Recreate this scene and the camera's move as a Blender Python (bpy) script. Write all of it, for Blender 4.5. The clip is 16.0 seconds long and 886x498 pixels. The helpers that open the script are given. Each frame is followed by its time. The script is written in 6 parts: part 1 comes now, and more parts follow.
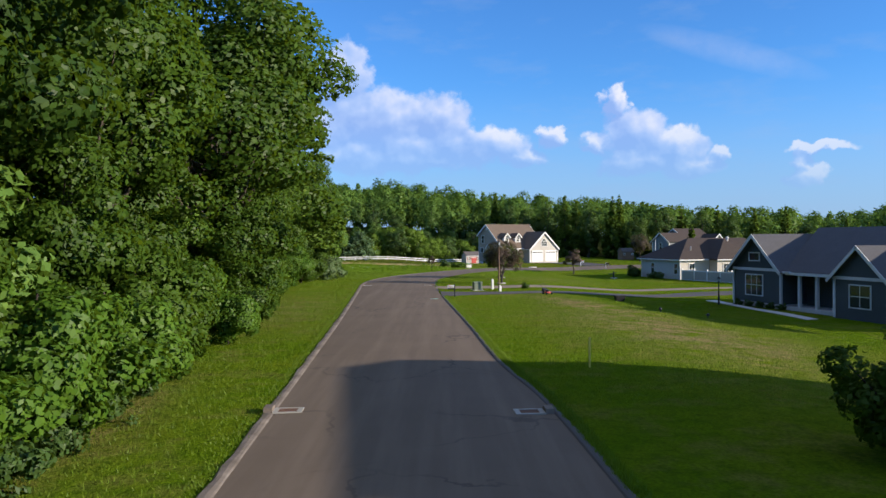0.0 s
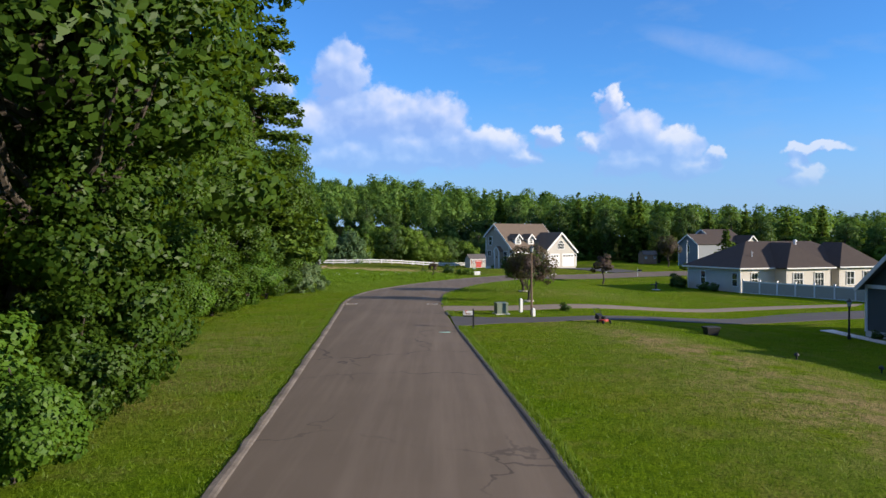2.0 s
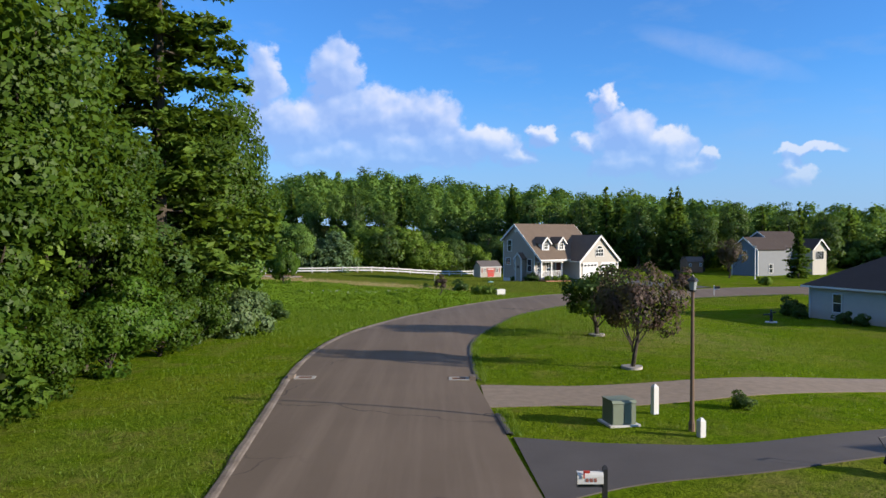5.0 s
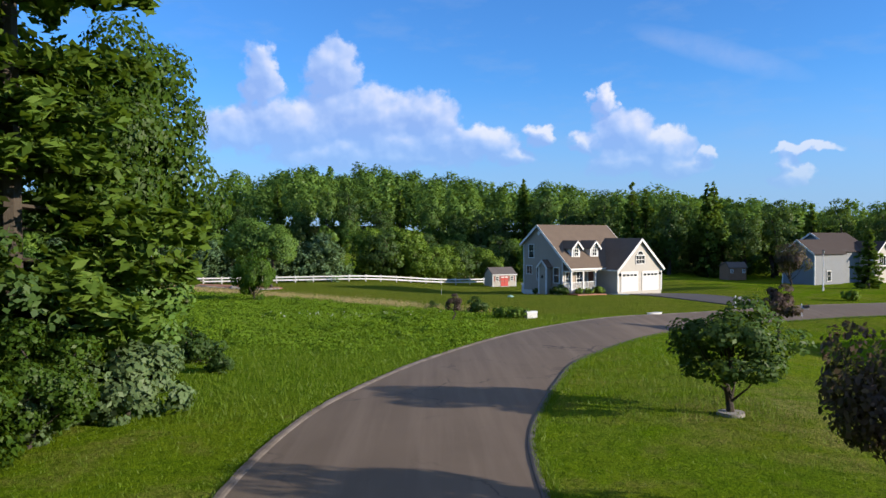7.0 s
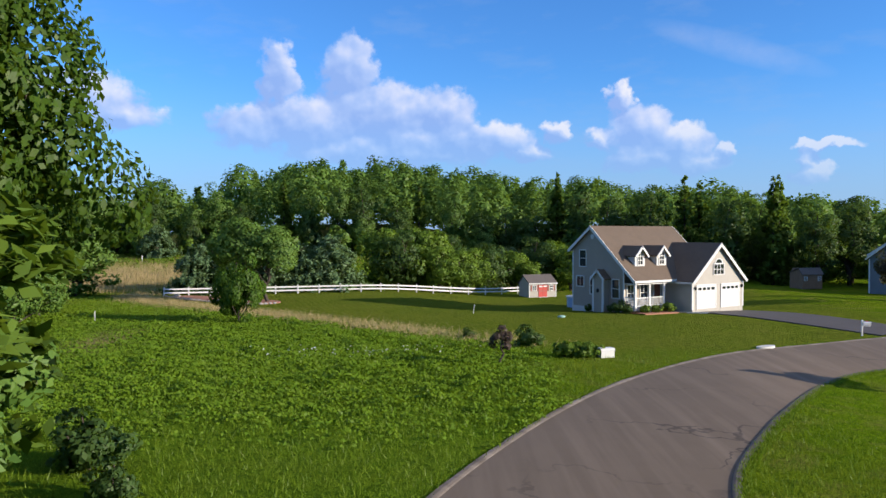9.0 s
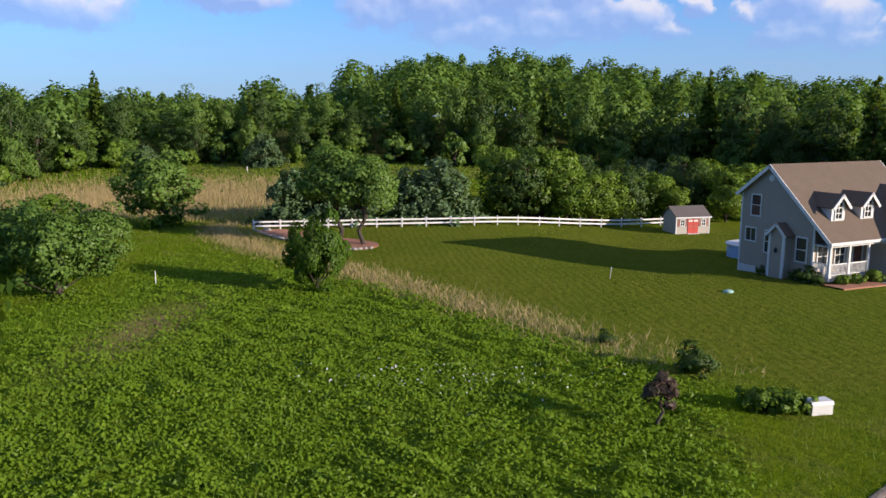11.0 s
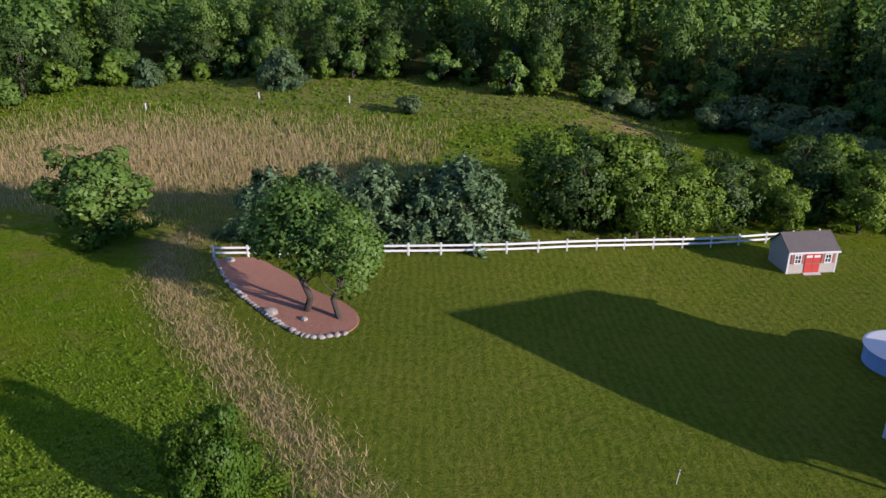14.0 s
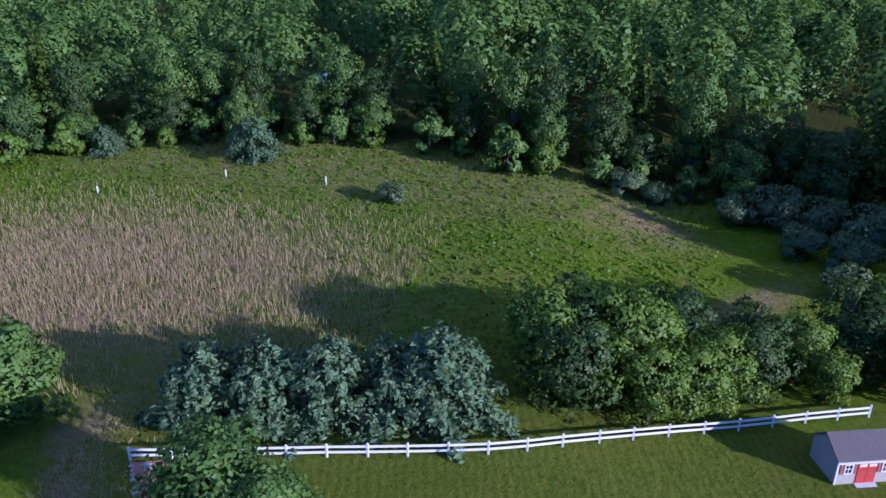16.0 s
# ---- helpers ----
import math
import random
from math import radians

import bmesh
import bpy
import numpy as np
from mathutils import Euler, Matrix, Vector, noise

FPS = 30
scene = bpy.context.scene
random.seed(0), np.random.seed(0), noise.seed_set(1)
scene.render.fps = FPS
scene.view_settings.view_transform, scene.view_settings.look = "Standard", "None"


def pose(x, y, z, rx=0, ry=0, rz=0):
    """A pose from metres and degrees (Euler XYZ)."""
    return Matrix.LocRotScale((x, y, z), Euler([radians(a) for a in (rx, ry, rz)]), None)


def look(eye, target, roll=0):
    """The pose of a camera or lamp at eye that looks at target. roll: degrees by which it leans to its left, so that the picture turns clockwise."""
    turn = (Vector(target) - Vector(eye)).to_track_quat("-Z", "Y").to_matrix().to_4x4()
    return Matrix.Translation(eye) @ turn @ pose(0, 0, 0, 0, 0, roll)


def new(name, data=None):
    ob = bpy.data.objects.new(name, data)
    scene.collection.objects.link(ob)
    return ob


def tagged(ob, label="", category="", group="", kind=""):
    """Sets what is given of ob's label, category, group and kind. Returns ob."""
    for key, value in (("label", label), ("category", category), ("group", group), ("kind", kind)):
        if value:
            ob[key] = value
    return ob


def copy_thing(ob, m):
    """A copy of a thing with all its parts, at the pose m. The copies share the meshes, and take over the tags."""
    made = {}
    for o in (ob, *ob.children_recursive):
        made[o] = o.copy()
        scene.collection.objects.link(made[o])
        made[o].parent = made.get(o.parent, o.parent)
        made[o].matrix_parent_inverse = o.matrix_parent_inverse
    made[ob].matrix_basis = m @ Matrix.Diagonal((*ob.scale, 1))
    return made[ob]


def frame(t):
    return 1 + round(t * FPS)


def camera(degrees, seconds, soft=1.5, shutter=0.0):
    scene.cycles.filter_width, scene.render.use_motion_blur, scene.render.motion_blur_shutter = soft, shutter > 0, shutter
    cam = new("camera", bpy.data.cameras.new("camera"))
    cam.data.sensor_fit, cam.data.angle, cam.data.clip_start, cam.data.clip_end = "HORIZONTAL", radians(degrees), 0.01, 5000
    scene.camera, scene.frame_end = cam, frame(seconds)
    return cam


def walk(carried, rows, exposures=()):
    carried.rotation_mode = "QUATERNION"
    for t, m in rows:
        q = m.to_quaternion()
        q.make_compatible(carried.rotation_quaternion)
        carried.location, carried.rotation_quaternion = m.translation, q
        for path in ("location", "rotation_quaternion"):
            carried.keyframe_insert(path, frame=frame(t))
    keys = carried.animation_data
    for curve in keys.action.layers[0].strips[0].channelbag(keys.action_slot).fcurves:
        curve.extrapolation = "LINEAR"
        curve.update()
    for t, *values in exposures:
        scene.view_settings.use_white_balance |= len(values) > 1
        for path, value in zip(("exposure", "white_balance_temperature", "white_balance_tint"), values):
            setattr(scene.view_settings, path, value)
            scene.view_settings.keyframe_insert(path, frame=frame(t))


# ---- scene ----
cam = camera(60.0, 16.0, soft=1.5)
# seconds, x, y, z, yaw, pitch, roll
ROWS = [
    (0.0, -0.000, -0.000, 5.285, 0.000, -0.850, 0.405),
    (0.5, -0.214, 5.262, 5.403, -0.084, -0.847, 0.392),
    (1.0, -0.467, 10.508, 5.500, -0.156, -0.886, 0.335),
    (1.5, -0.783, 15.746, 5.555, -0.232, -0.881, 0.257),
    (2.0, -1.088, 20.971, 5.612, -0.296, -0.903, 0.174),
    (2.5, -1.397, 26.180, 5.696, -0.390, -0.901, 0.108),
    (3.0, -1.667, 31.332, 5.776, -0.454, -0.929, 0.055),
    (3.5, -1.955, 36.407, 5.874, -0.520, -0.955, 0.023),
    (4.0, -2.263, 41.374, 5.983, -0.577, -0.954, -0.007),
    (4.2, -2.387, 43.353, 6.029, -0.628, -0.947, -0.024),
    (6.3, -3.359, 63.950, 6.579, -0.833, -0.999, -0.004),
    (6.5, -3.476, 65.862, 6.630, -0.854, -0.992, 0.009),
    (7.0, -3.791, 70.586, 6.745, -0.922, -1.013, 0.003),
    (7.5, -4.048, 75.201, 6.829, -0.957, -1.006, -0.019),
    (8.0, -4.300, 79.729, 6.879, -0.880, -0.955, -0.026),
    (8.2, -4.403, 81.426, 6.952, -0.750, -0.998, -0.036),
    (10.3, -5.766, 97.060, 9.547, 5.218, -3.899, -0.059),
    (10.5, -5.736, 98.562, 10.112, 6.468, -5.658, -0.030),
    (11.0, -5.464, 102.153, 11.646, 9.617, -9.906, -0.061),
    (11.5, -5.155, 105.688, 13.250, 12.472, -13.459, -0.165),
    (12.0, -4.918, 109.430, 14.901, 14.486, -16.925, -0.268),
    (12.5, -4.909, 113.556, 16.820, 15.041, -20.184, -0.295),
    (13.0, -4.845, 118.008, 18.953, 15.487, -21.632, -0.257),
    (13.5, -4.896, 122.638, 21.274, 15.741, -21.981, -0.187),
    (14.0, -5.166, 127.305, 23.530, 15.928, -22.310, -0.152),
    (14.5, -5.517, 131.687, 25.714, 16.160, -22.635, -0.109),
    (15.0, -5.922, 135.780, 27.831, 16.372, -22.915, -0.050),
    (15.5, -6.374, 139.717, 29.964, 16.599, -23.216, -0.023),
    (16.0, -6.876, 143.403, 32.152, 16.758, -23.554, 0.026),
]
walk(cam, [(t, pose(x, y, z, 90 + pitch, roll, yaw)) for t, x, y, z, yaw, pitch, roll in ROWS],
     exposures=[(0.0, 0.74, 6500, 10), (8.2, 0.74, 6500, 10), (10.5, 0.68, 6700, 15), (12.5, 0.64, 6900, 19), (14.0, 0.62, 6100, 23), (15.0, 0.62, 5250, 30), (16.0, 0.62, 4750, 36)])

# ---- sun and sky ----
SUN_DIR = Vector((0.95, -0.31, 0)).normalized()
SUN_EL = radians(16)
sun = new("sun", bpy.data.lights.new("sun", "SUN"))
sun.data.energy, sun.data.angle, sun.data.color = 4.8, radians(0.6), (1.0, 0.87, 0.70)
sun.matrix_world = look((0, 0, 60), Vector((0, 0, 60)) - Vector((SUN_DIR.x * math.cos(SUN_EL), SUN_DIR.y * math.cos(SUN_EL), math.sin(SUN_EL))))


class Nodes:
    """Short hand for node trees."""

    def __init__(self, tree):
        self.t = tree
        tree.nodes.clear()

    def n(self, kind, ins=None, **props):
        node = self.t.nodes.new(kind)
        if "operation" in props:
            node.operation = props["operation"]
        if "use_clamp" in props:
            node.use_clamp = props["use_clamp"]
        if "data_type" in props:
            node.data_type, node.blend_type = props["data_type"], props["blend_type"]
        if "noise_dimensions" in props:
            node.noise_dimensions = props["noise_dimensions"]
        if "interpolation_type" in props:
            node.interpolation_type = props["interpolation_type"]
        if "feature" in props:
            node.feature = props["feature"]
        if "attribute_name" in props:
            node.attribute_name = props["attribute_name"]
        if "rotation_type" in props:
            node.rotation_type = props["rotation_type"]
        for k, v in (ins or {}).items():
            if isinstance(v, bpy.types.NodeSocket):
                self.t.links.new(v, node.inputs[k])
            else:
                node.inputs[k].default_value = v
        return node

    def math(self, op, a, b=0.0, c=0.0, clamp=False):
        return self.n("ShaderNodeMath", {0: a, 1: b, 2: c}, operation=op, use_clamp=clamp).outputs[0]

    def mix(self, f, a, b, blend="MIX"):
        node = self.n("ShaderNodeMix", {0: f}, data_type="RGBA", blend_type=blend)
        for i, v in ((6, a), (7, b)):
            if isinstance(v, bpy.types.NodeSocket):
                self.t.links.new(v, node.inputs[i])
            else:
                node.inputs[i].default_value = (*v[:3], 1)
        return node.outputs[2]

    def ramp(self, f, stops):
        node = self.n("ShaderNodeValToRGB", {0: f})
        e = node.color_ramp.elements
        while len(e) < len(stops):
            e.new(0.5)
        for el, (p, c) in zip(e, stops):
            el.position, el.color = p, ((*c, 1) if isinstance(c, tuple) else (c, c, c, 1))
        return node.outputs[0]

    def noise(self, scale, detail=4.0, rough=0.55, vec=None, dims="3D"):
        ins = {"Scale": scale, "Detail": detail, "Roughness": rough}
        if vec is not None:
            ins["Vector"] = vec
        return self.n("ShaderNodeTexNoise", ins, noise_dimensions=dims).outputs[0]


world = bpy.data.worlds.new("sky")
scene.world = world
world.use_nodes = True
w = Nodes(world.node_tree)
sky = w.n("ShaderNodeTexSky")
sky.sky_type, sky.sun_disc, sky.sun_elevation, sky.sun_rotation = "NISHITA", False, SUN_EL, radians(108)
sky.altitude, sky.air_density, sky.dust_density, sky.ozone_density = 100, 1.0, 0.3, 1.2
sky_col = w.mix(1.0, sky.outputs[0], (0.41, 0.94, 1.74), "MULTIPLY")
view = w.n("ShaderNodeTexCoord").outputs["Generated"]
sep = w.n("ShaderNodeSeparateXYZ", {0: view})
az = w.math("MULTIPLY", w.math("ARCTAN2", sep.outputs[0], sep.outputs[1]), 57.2958)
el = w.math("MULTIPLY", w.math("ARCSINE", sep.outputs[2]), 57.2958)
flat = w.n("ShaderNodeCombineXYZ", {0: az, 1: el, 2: 0.0}).outputs[0]
warp = w.n("ShaderNodeSeparateXYZ", {0: w.n("ShaderNodeTexNoise", {"Scale": 0.5, "Detail": 5.0, "Roughness": 0.55, "Vector": flat}).outputs[1]})
tall = w.math("ADD", w.math("MULTIPLY", w.math("SUBTRACT", el, 5.3), 1.17), 5.3)
az2 = w.math("ADD", w.math("SUBTRACT", az, 0.4), w.math("MULTIPLY", w.math("SUBTRACT", warp.outputs[0], 0.5), 3.4))
el2 = w.math("ADD", tall, w.math("MULTIPLY", w.math("SUBTRACT", warp.outputs[1], 0.5), 2.4))
wob = w.noise(0.62, 7, 0.6, flat)
fine = w.noise(1.7, 5, 0.6, flat)
# cumulus heaps: azimuth, elevation of the middle, half width, half height
HEAPS = [(-7.6, 12.9, 2.3, 2.9), (-12.7, 12.2, 1.6, 2.8), (-5.0, 9.4, 5.4, 2.6), (-10.5, 8.4, 4.6, 2.4), (-0.4, 9.0, 2.4, 2.6), (-14.6, 8.0, 3.0, 2.0), (-2.0, 7.4, 6.5, 1.4),
         (2.8, 7.1, 3.4, 1.7), (5.5, 6.0, 1.9, 1.1), (7.8, 7.6, 1.1, 1.0), (12.4, 10.4, 1.0, 1.5), (13.7, 7.6, 2.7, 2.3), (10.8, 6.9, 1.3, 1.0), (16.6, 6.6, 2.2, 1.5), (-5.0, 6.2, 9.0, 1.6),
         (13.8, 5.4, 3.0, 1.3), (17.3, 4.9, 2.4, 1.3), (19.3, 5.9, 1.0, 0.8), (24.9, 3.9, 1.3, 1.1), (26.0, 5.9, 2.4, 0.5), (24.6, 5.0, 0.9, 0.8),
         (-26.0, 9.6, 4.2, 2.2), (-24.0, 8.4, 3.8, 1.4), (-36.0, 7.0, 5.0, 1.6), (48.0, 8.0, 6.0, 2.0), (-62.0, 10.0, 7.0, 2.5)]
def heaps(a_in, e_in):
    """How deep a direction lies inside the nearest heap: 1 in its middle, below 0 outside."""
    best = None
    for a, e, ra, re in HEAPS:
        dx = w.math("DIVIDE", w.math("SUBTRACT", a_in, a), ra)
        dy = w.math("DIVIDE", w.math("SUBTRACT", e_in, e), re)
        r = w.math("SUBTRACT", 1.0, w.math("ADD", w.math("MULTIPLY", dx, dx), w.math("MULTIPLY", dy, dy)))
        best = r if best is None else w.math("SMOOTH_MAX", best, r, 0.35)
    return best


heap = heaps(az2, el2)
edge = w.math("ADD", heap, w.math("ADD", w.math("MULTIPLY", w.math("SUBTRACT", wob, 0.5), 1.3), w.math("MULTIPLY", w.math("SUBTRACT", fine, 0.5), 0.6)))
cover = w.n("ShaderNodeMapRange", {0: edge, 1: -0.2, 2: 0.5}, interpolation_type="SMOOTHSTEP").outputs[0]
cover = w.math("MULTIPLY", cover, w.n("ShaderNodeMapRange", {0: el, 1: 3.0, 2: 8.5, 3: 0.25, 4: 1.0}).outputs[0])
# the sunny side of each heap: upwards and towards the sun
heap2 = heaps(w.math("ADD", az2, 0.45), w.math("ADD", el2, 0.75))
puff = w.noise(0.42, 3, 0.45, flat)
puff2 = w.noise(0.42, 3, 0.45, w.n("ShaderNodeVectorMath", {0: flat, 1: (0.35, 0.55, 0)}, operation="ADD").outputs[0])
tone = w.math("ADD", w.math("ADD", w.math("MULTIPLY", w.math("SUBTRACT", heap, heap2), 0.75), w.math("MULTIPLY", w.math("SUBTRACT", puff, puff2), 1.5)), 0.17, clamp=True)
cloud_col = w.ramp(tone, [(0.0, (2.3, 3.6, 6.9)), (0.35, (3.3, 4.5, 7.4)), (0.6, (4.6, 5.4, 7.6)), (0.95, (6.8, 6.9, 7.6))])
streak = w.n("ShaderNodeMapRange", {0: w.noise(0.35, 5, 0.6, w.n("ShaderNodeVectorMath", {0: flat, 1: (0.45, 1.3, 1)}, operation="MULTIPLY").outputs[0]), 1: 0.52, 2: 0.8}).outputs[0]
glow = w.n("ShaderNodeMapRange", {0: el, 1: 0.0, 2: 12.0, 3: 0.7, 4: 0.0}, interpolation_type="SMOOTHSTEP").outputs[0]
# unseen thin cloud overhead, added to whiten and brighten the fill light
zenith_fill = w.n("ShaderNodeMapRange", {0: el, 1: 24.0, 2: 55.0, 3: 0.0, 4: 0.6}, interpolation_type="SMOOTHSTEP").outputs[0]
hazy = w.math("MAXIMUM", w.math("MULTIPLY", streak, 0.22), zenith_fill)
sky2 = w.mix(glow, w.mix(hazy, sky_col, w.mix(zenith_fill, (3.0, 3.9, 5.6), (5.6, 5.6, 5.6))), (2.7, 3.7, 6.3))
wisp_y = w.math("DIVIDE", w.math("ADD", w.math("SUBTRACT", el, 12.6), w.math("MULTIPLY", w.math("SUBTRACT", az, 20.5), 0.34)), 1.1)
wisp_x = w.math("DIVIDE", w.math("SUBTRACT", az, 20.5), 6.5)
wisp = w.math("SUBTRACT", 1.0, w.math("ADD", w.math("MULTIPLY", wisp_x, wisp_x), w.math("MULTIPLY", wisp_y, wisp_y)), clamp=True)
sky2 = w.mix(w.math("MULTIPLY", wisp, w.math("MULTIPLY", wob, 0.42)), sky2, (4.0, 4.8, 7.0))
sky3 = w.mix(w.math("MULTIPLY", cover, 0.94), sky2, cloud_col)
w.n("ShaderNodeOutputWorld", {0: w.n("ShaderNodeBackground", {0: sky3, 1: 0.079}).outputs[0]})


# ---- materials ----
def material(name, build):
    m = bpy.data.materials.new(name)
    m.use_nodes = True
    k = Nodes(m.node_tree)
    shader = build(k)
    k.n("ShaderNodeOutputMaterial", {0: shader})
    return m


def principled(k, color, rough=0.7, metal=0.0, bump=None, strength=0.3, dist=0.02, spec=0.4):
    ins = {"Base Color": color if isinstance(color, bpy.types.NodeSocket) else (*color, 1), "Roughness": rough, "Metallic": metal, "Specular IOR Level": spec}
    if bump is not None:
        ins["Normal"] = k.n("ShaderNodeBump", {"Height": bump, "Strength": strength, "Distance": dist}).outputs[0]
    return k.n("ShaderNodeBsdfPrincipled", ins).outputs[0]


def pos(k):
    return k.n("ShaderNodeNewGeometry").outputs["Position"]


def local(k):
    return k.n("ShaderNodeTexCoord").outputs["Object"]


def painted(color, rough=0.5, vary=0.12, metal=0.0):
    def b(k):
        p = local(k)
        f = k.noise(2.5, 5, 0.6, p)
        c = k.mix(f, tuple(v * (1 - vary) for v in color), tuple(min(1, v * (1 + vary)) for v in color))
        return principled(k, c, rough, metal, k.noise(30, 3, 0.5, p), 0.15, 0.01)
    return b


def siding(color):
    """Lapped boards run level: relief along z."""
    def b(k):
        p = local(k)
        z = k.n("ShaderNodeSeparateXYZ", {0: p}).outputs[2]
        lap = k.math("FRACT", k.math("MULTIPLY", z, 1 / 0.13))
        f = k.noise(1.2, 5, 0.6, p)
        c = k.mix(f, tuple(v * 0.88 for v in color), tuple(min(1, v * 1.08) for v in color))
        return principled(k, c, 0.65, 0, k.math("SUBTRACT", 1.0, lap), 0.6, 0.012)
    return b


def shingle(color, dark):
    def b(k):
        p = local(k)
        f = k.noise(1.0, 4, 0.6, p)
        g = k.n("ShaderNodeTexNoise", {"Scale": 5.0, "Detail": 3.0, "Vector": k.n("ShaderNodeVectorMath", {0: p, 1: (1, 1, 6)}, operation="MULTIPLY").outputs[0]}).outputs[0]
        c = k.mix(k.math("ADD", k.math("MULTIPLY", f, 0.4), k.math("MULTIPLY", g, 0.6)), dark, color)
        z = k.n("ShaderNodeSeparateXYZ", {0: p}).outputs[2]
        lap = k.math("FRACT", k.math("MULTIPLY", z, 1 / 0.11))
        return principled(k, c, 0.9, 0, k.math("ADD", lap, k.noise(25, 3, 0.6, p)), 0.5, 0.015, 0.2)
    return b


def m_asphalt(k):
    p = pos(k)
    grain = k.noise(35, 4, 0.7, p)
    big = k.noise(0.25, 5, 0.6, p)
    streak = k.noise(1.0, 4, 0.6, k.n("ShaderNodeVectorMath", {0: p, 1: (1.3, 0.06, 1)}, operation="MULTIPLY").outputs[0])
    c = k.mix(big, (0.130, 0.099, 0.073), (0.186, 0.143, 0.106))
    c = k.mix(k.math("MULTIPLY", k.ramp(streak, [(0.45, 0.0), (0.75, 1.0)]), 0.55), c, (0.25, 0.195, 0.15))
    c = k.mix(k.math("MULTIPLY", grain, 0.35), c, (0.075, 0.06, 0.052))
    crack = k.n("ShaderNodeTexVoronoi", {"Scale": 0.16, "Vector": k.n("ShaderNodeVectorMath", {0: p, 1: k.n("ShaderNodeVectorMath", {0: k.n("ShaderNodeTexNoise", {"Scale": 0.6, "Detail": 5.0, "Vector": p}).outputs[1], 1: (3, 3, 0)}, operation="MULTIPLY").outputs[0]}, operation="ADD").outputs[0]}, feature="DISTANCE_TO_EDGE").outputs[0]
    line = k.n("ShaderNodeMapRange", {0: crack, 1: 0.004, 2: 0.012, 3: 1.0, 4: 0.0}).outputs[0]
    c = k.mix(k.math("MULTIPLY", line, k.math("MULTIPLY", k.ramp(k.noise(0.12, 3, 0.5, p), [(0.45, 0.0), (0.6, 1.0)]), 0.6)), c, (0.03, 0.028, 0.028))
    return principled(k, c, 0.9, 0, grain, 0.4, 0.01, 0.15)


def m_drive(k):
    p = pos(k)
    grain = k.noise(40, 4, 0.7, p)
    c = k.mix(k.noise(0.6, 5, 0.6, p), (0.060, 0.052, 0.048), (0.098, 0.086, 0.078))
    return principled(k, c, 0.8, 0, grain, 0.4, 0.01, 0.3)


def m_kerb(k):
    p = pos(k)
    f = k.noise(0.8, 6, 0.65, p)
    c = k.ramp(f, [(0.3, (0.10, 0.08, 0.065)), (0.55, (0.20, 0.165, 0.135)), (0.75, (0.29, 0.245, 0.205))])
    return principled(k, c, 0.9, 0, k.noise(14, 5, 0.6, p), 0.6, 0.02, 0.2)


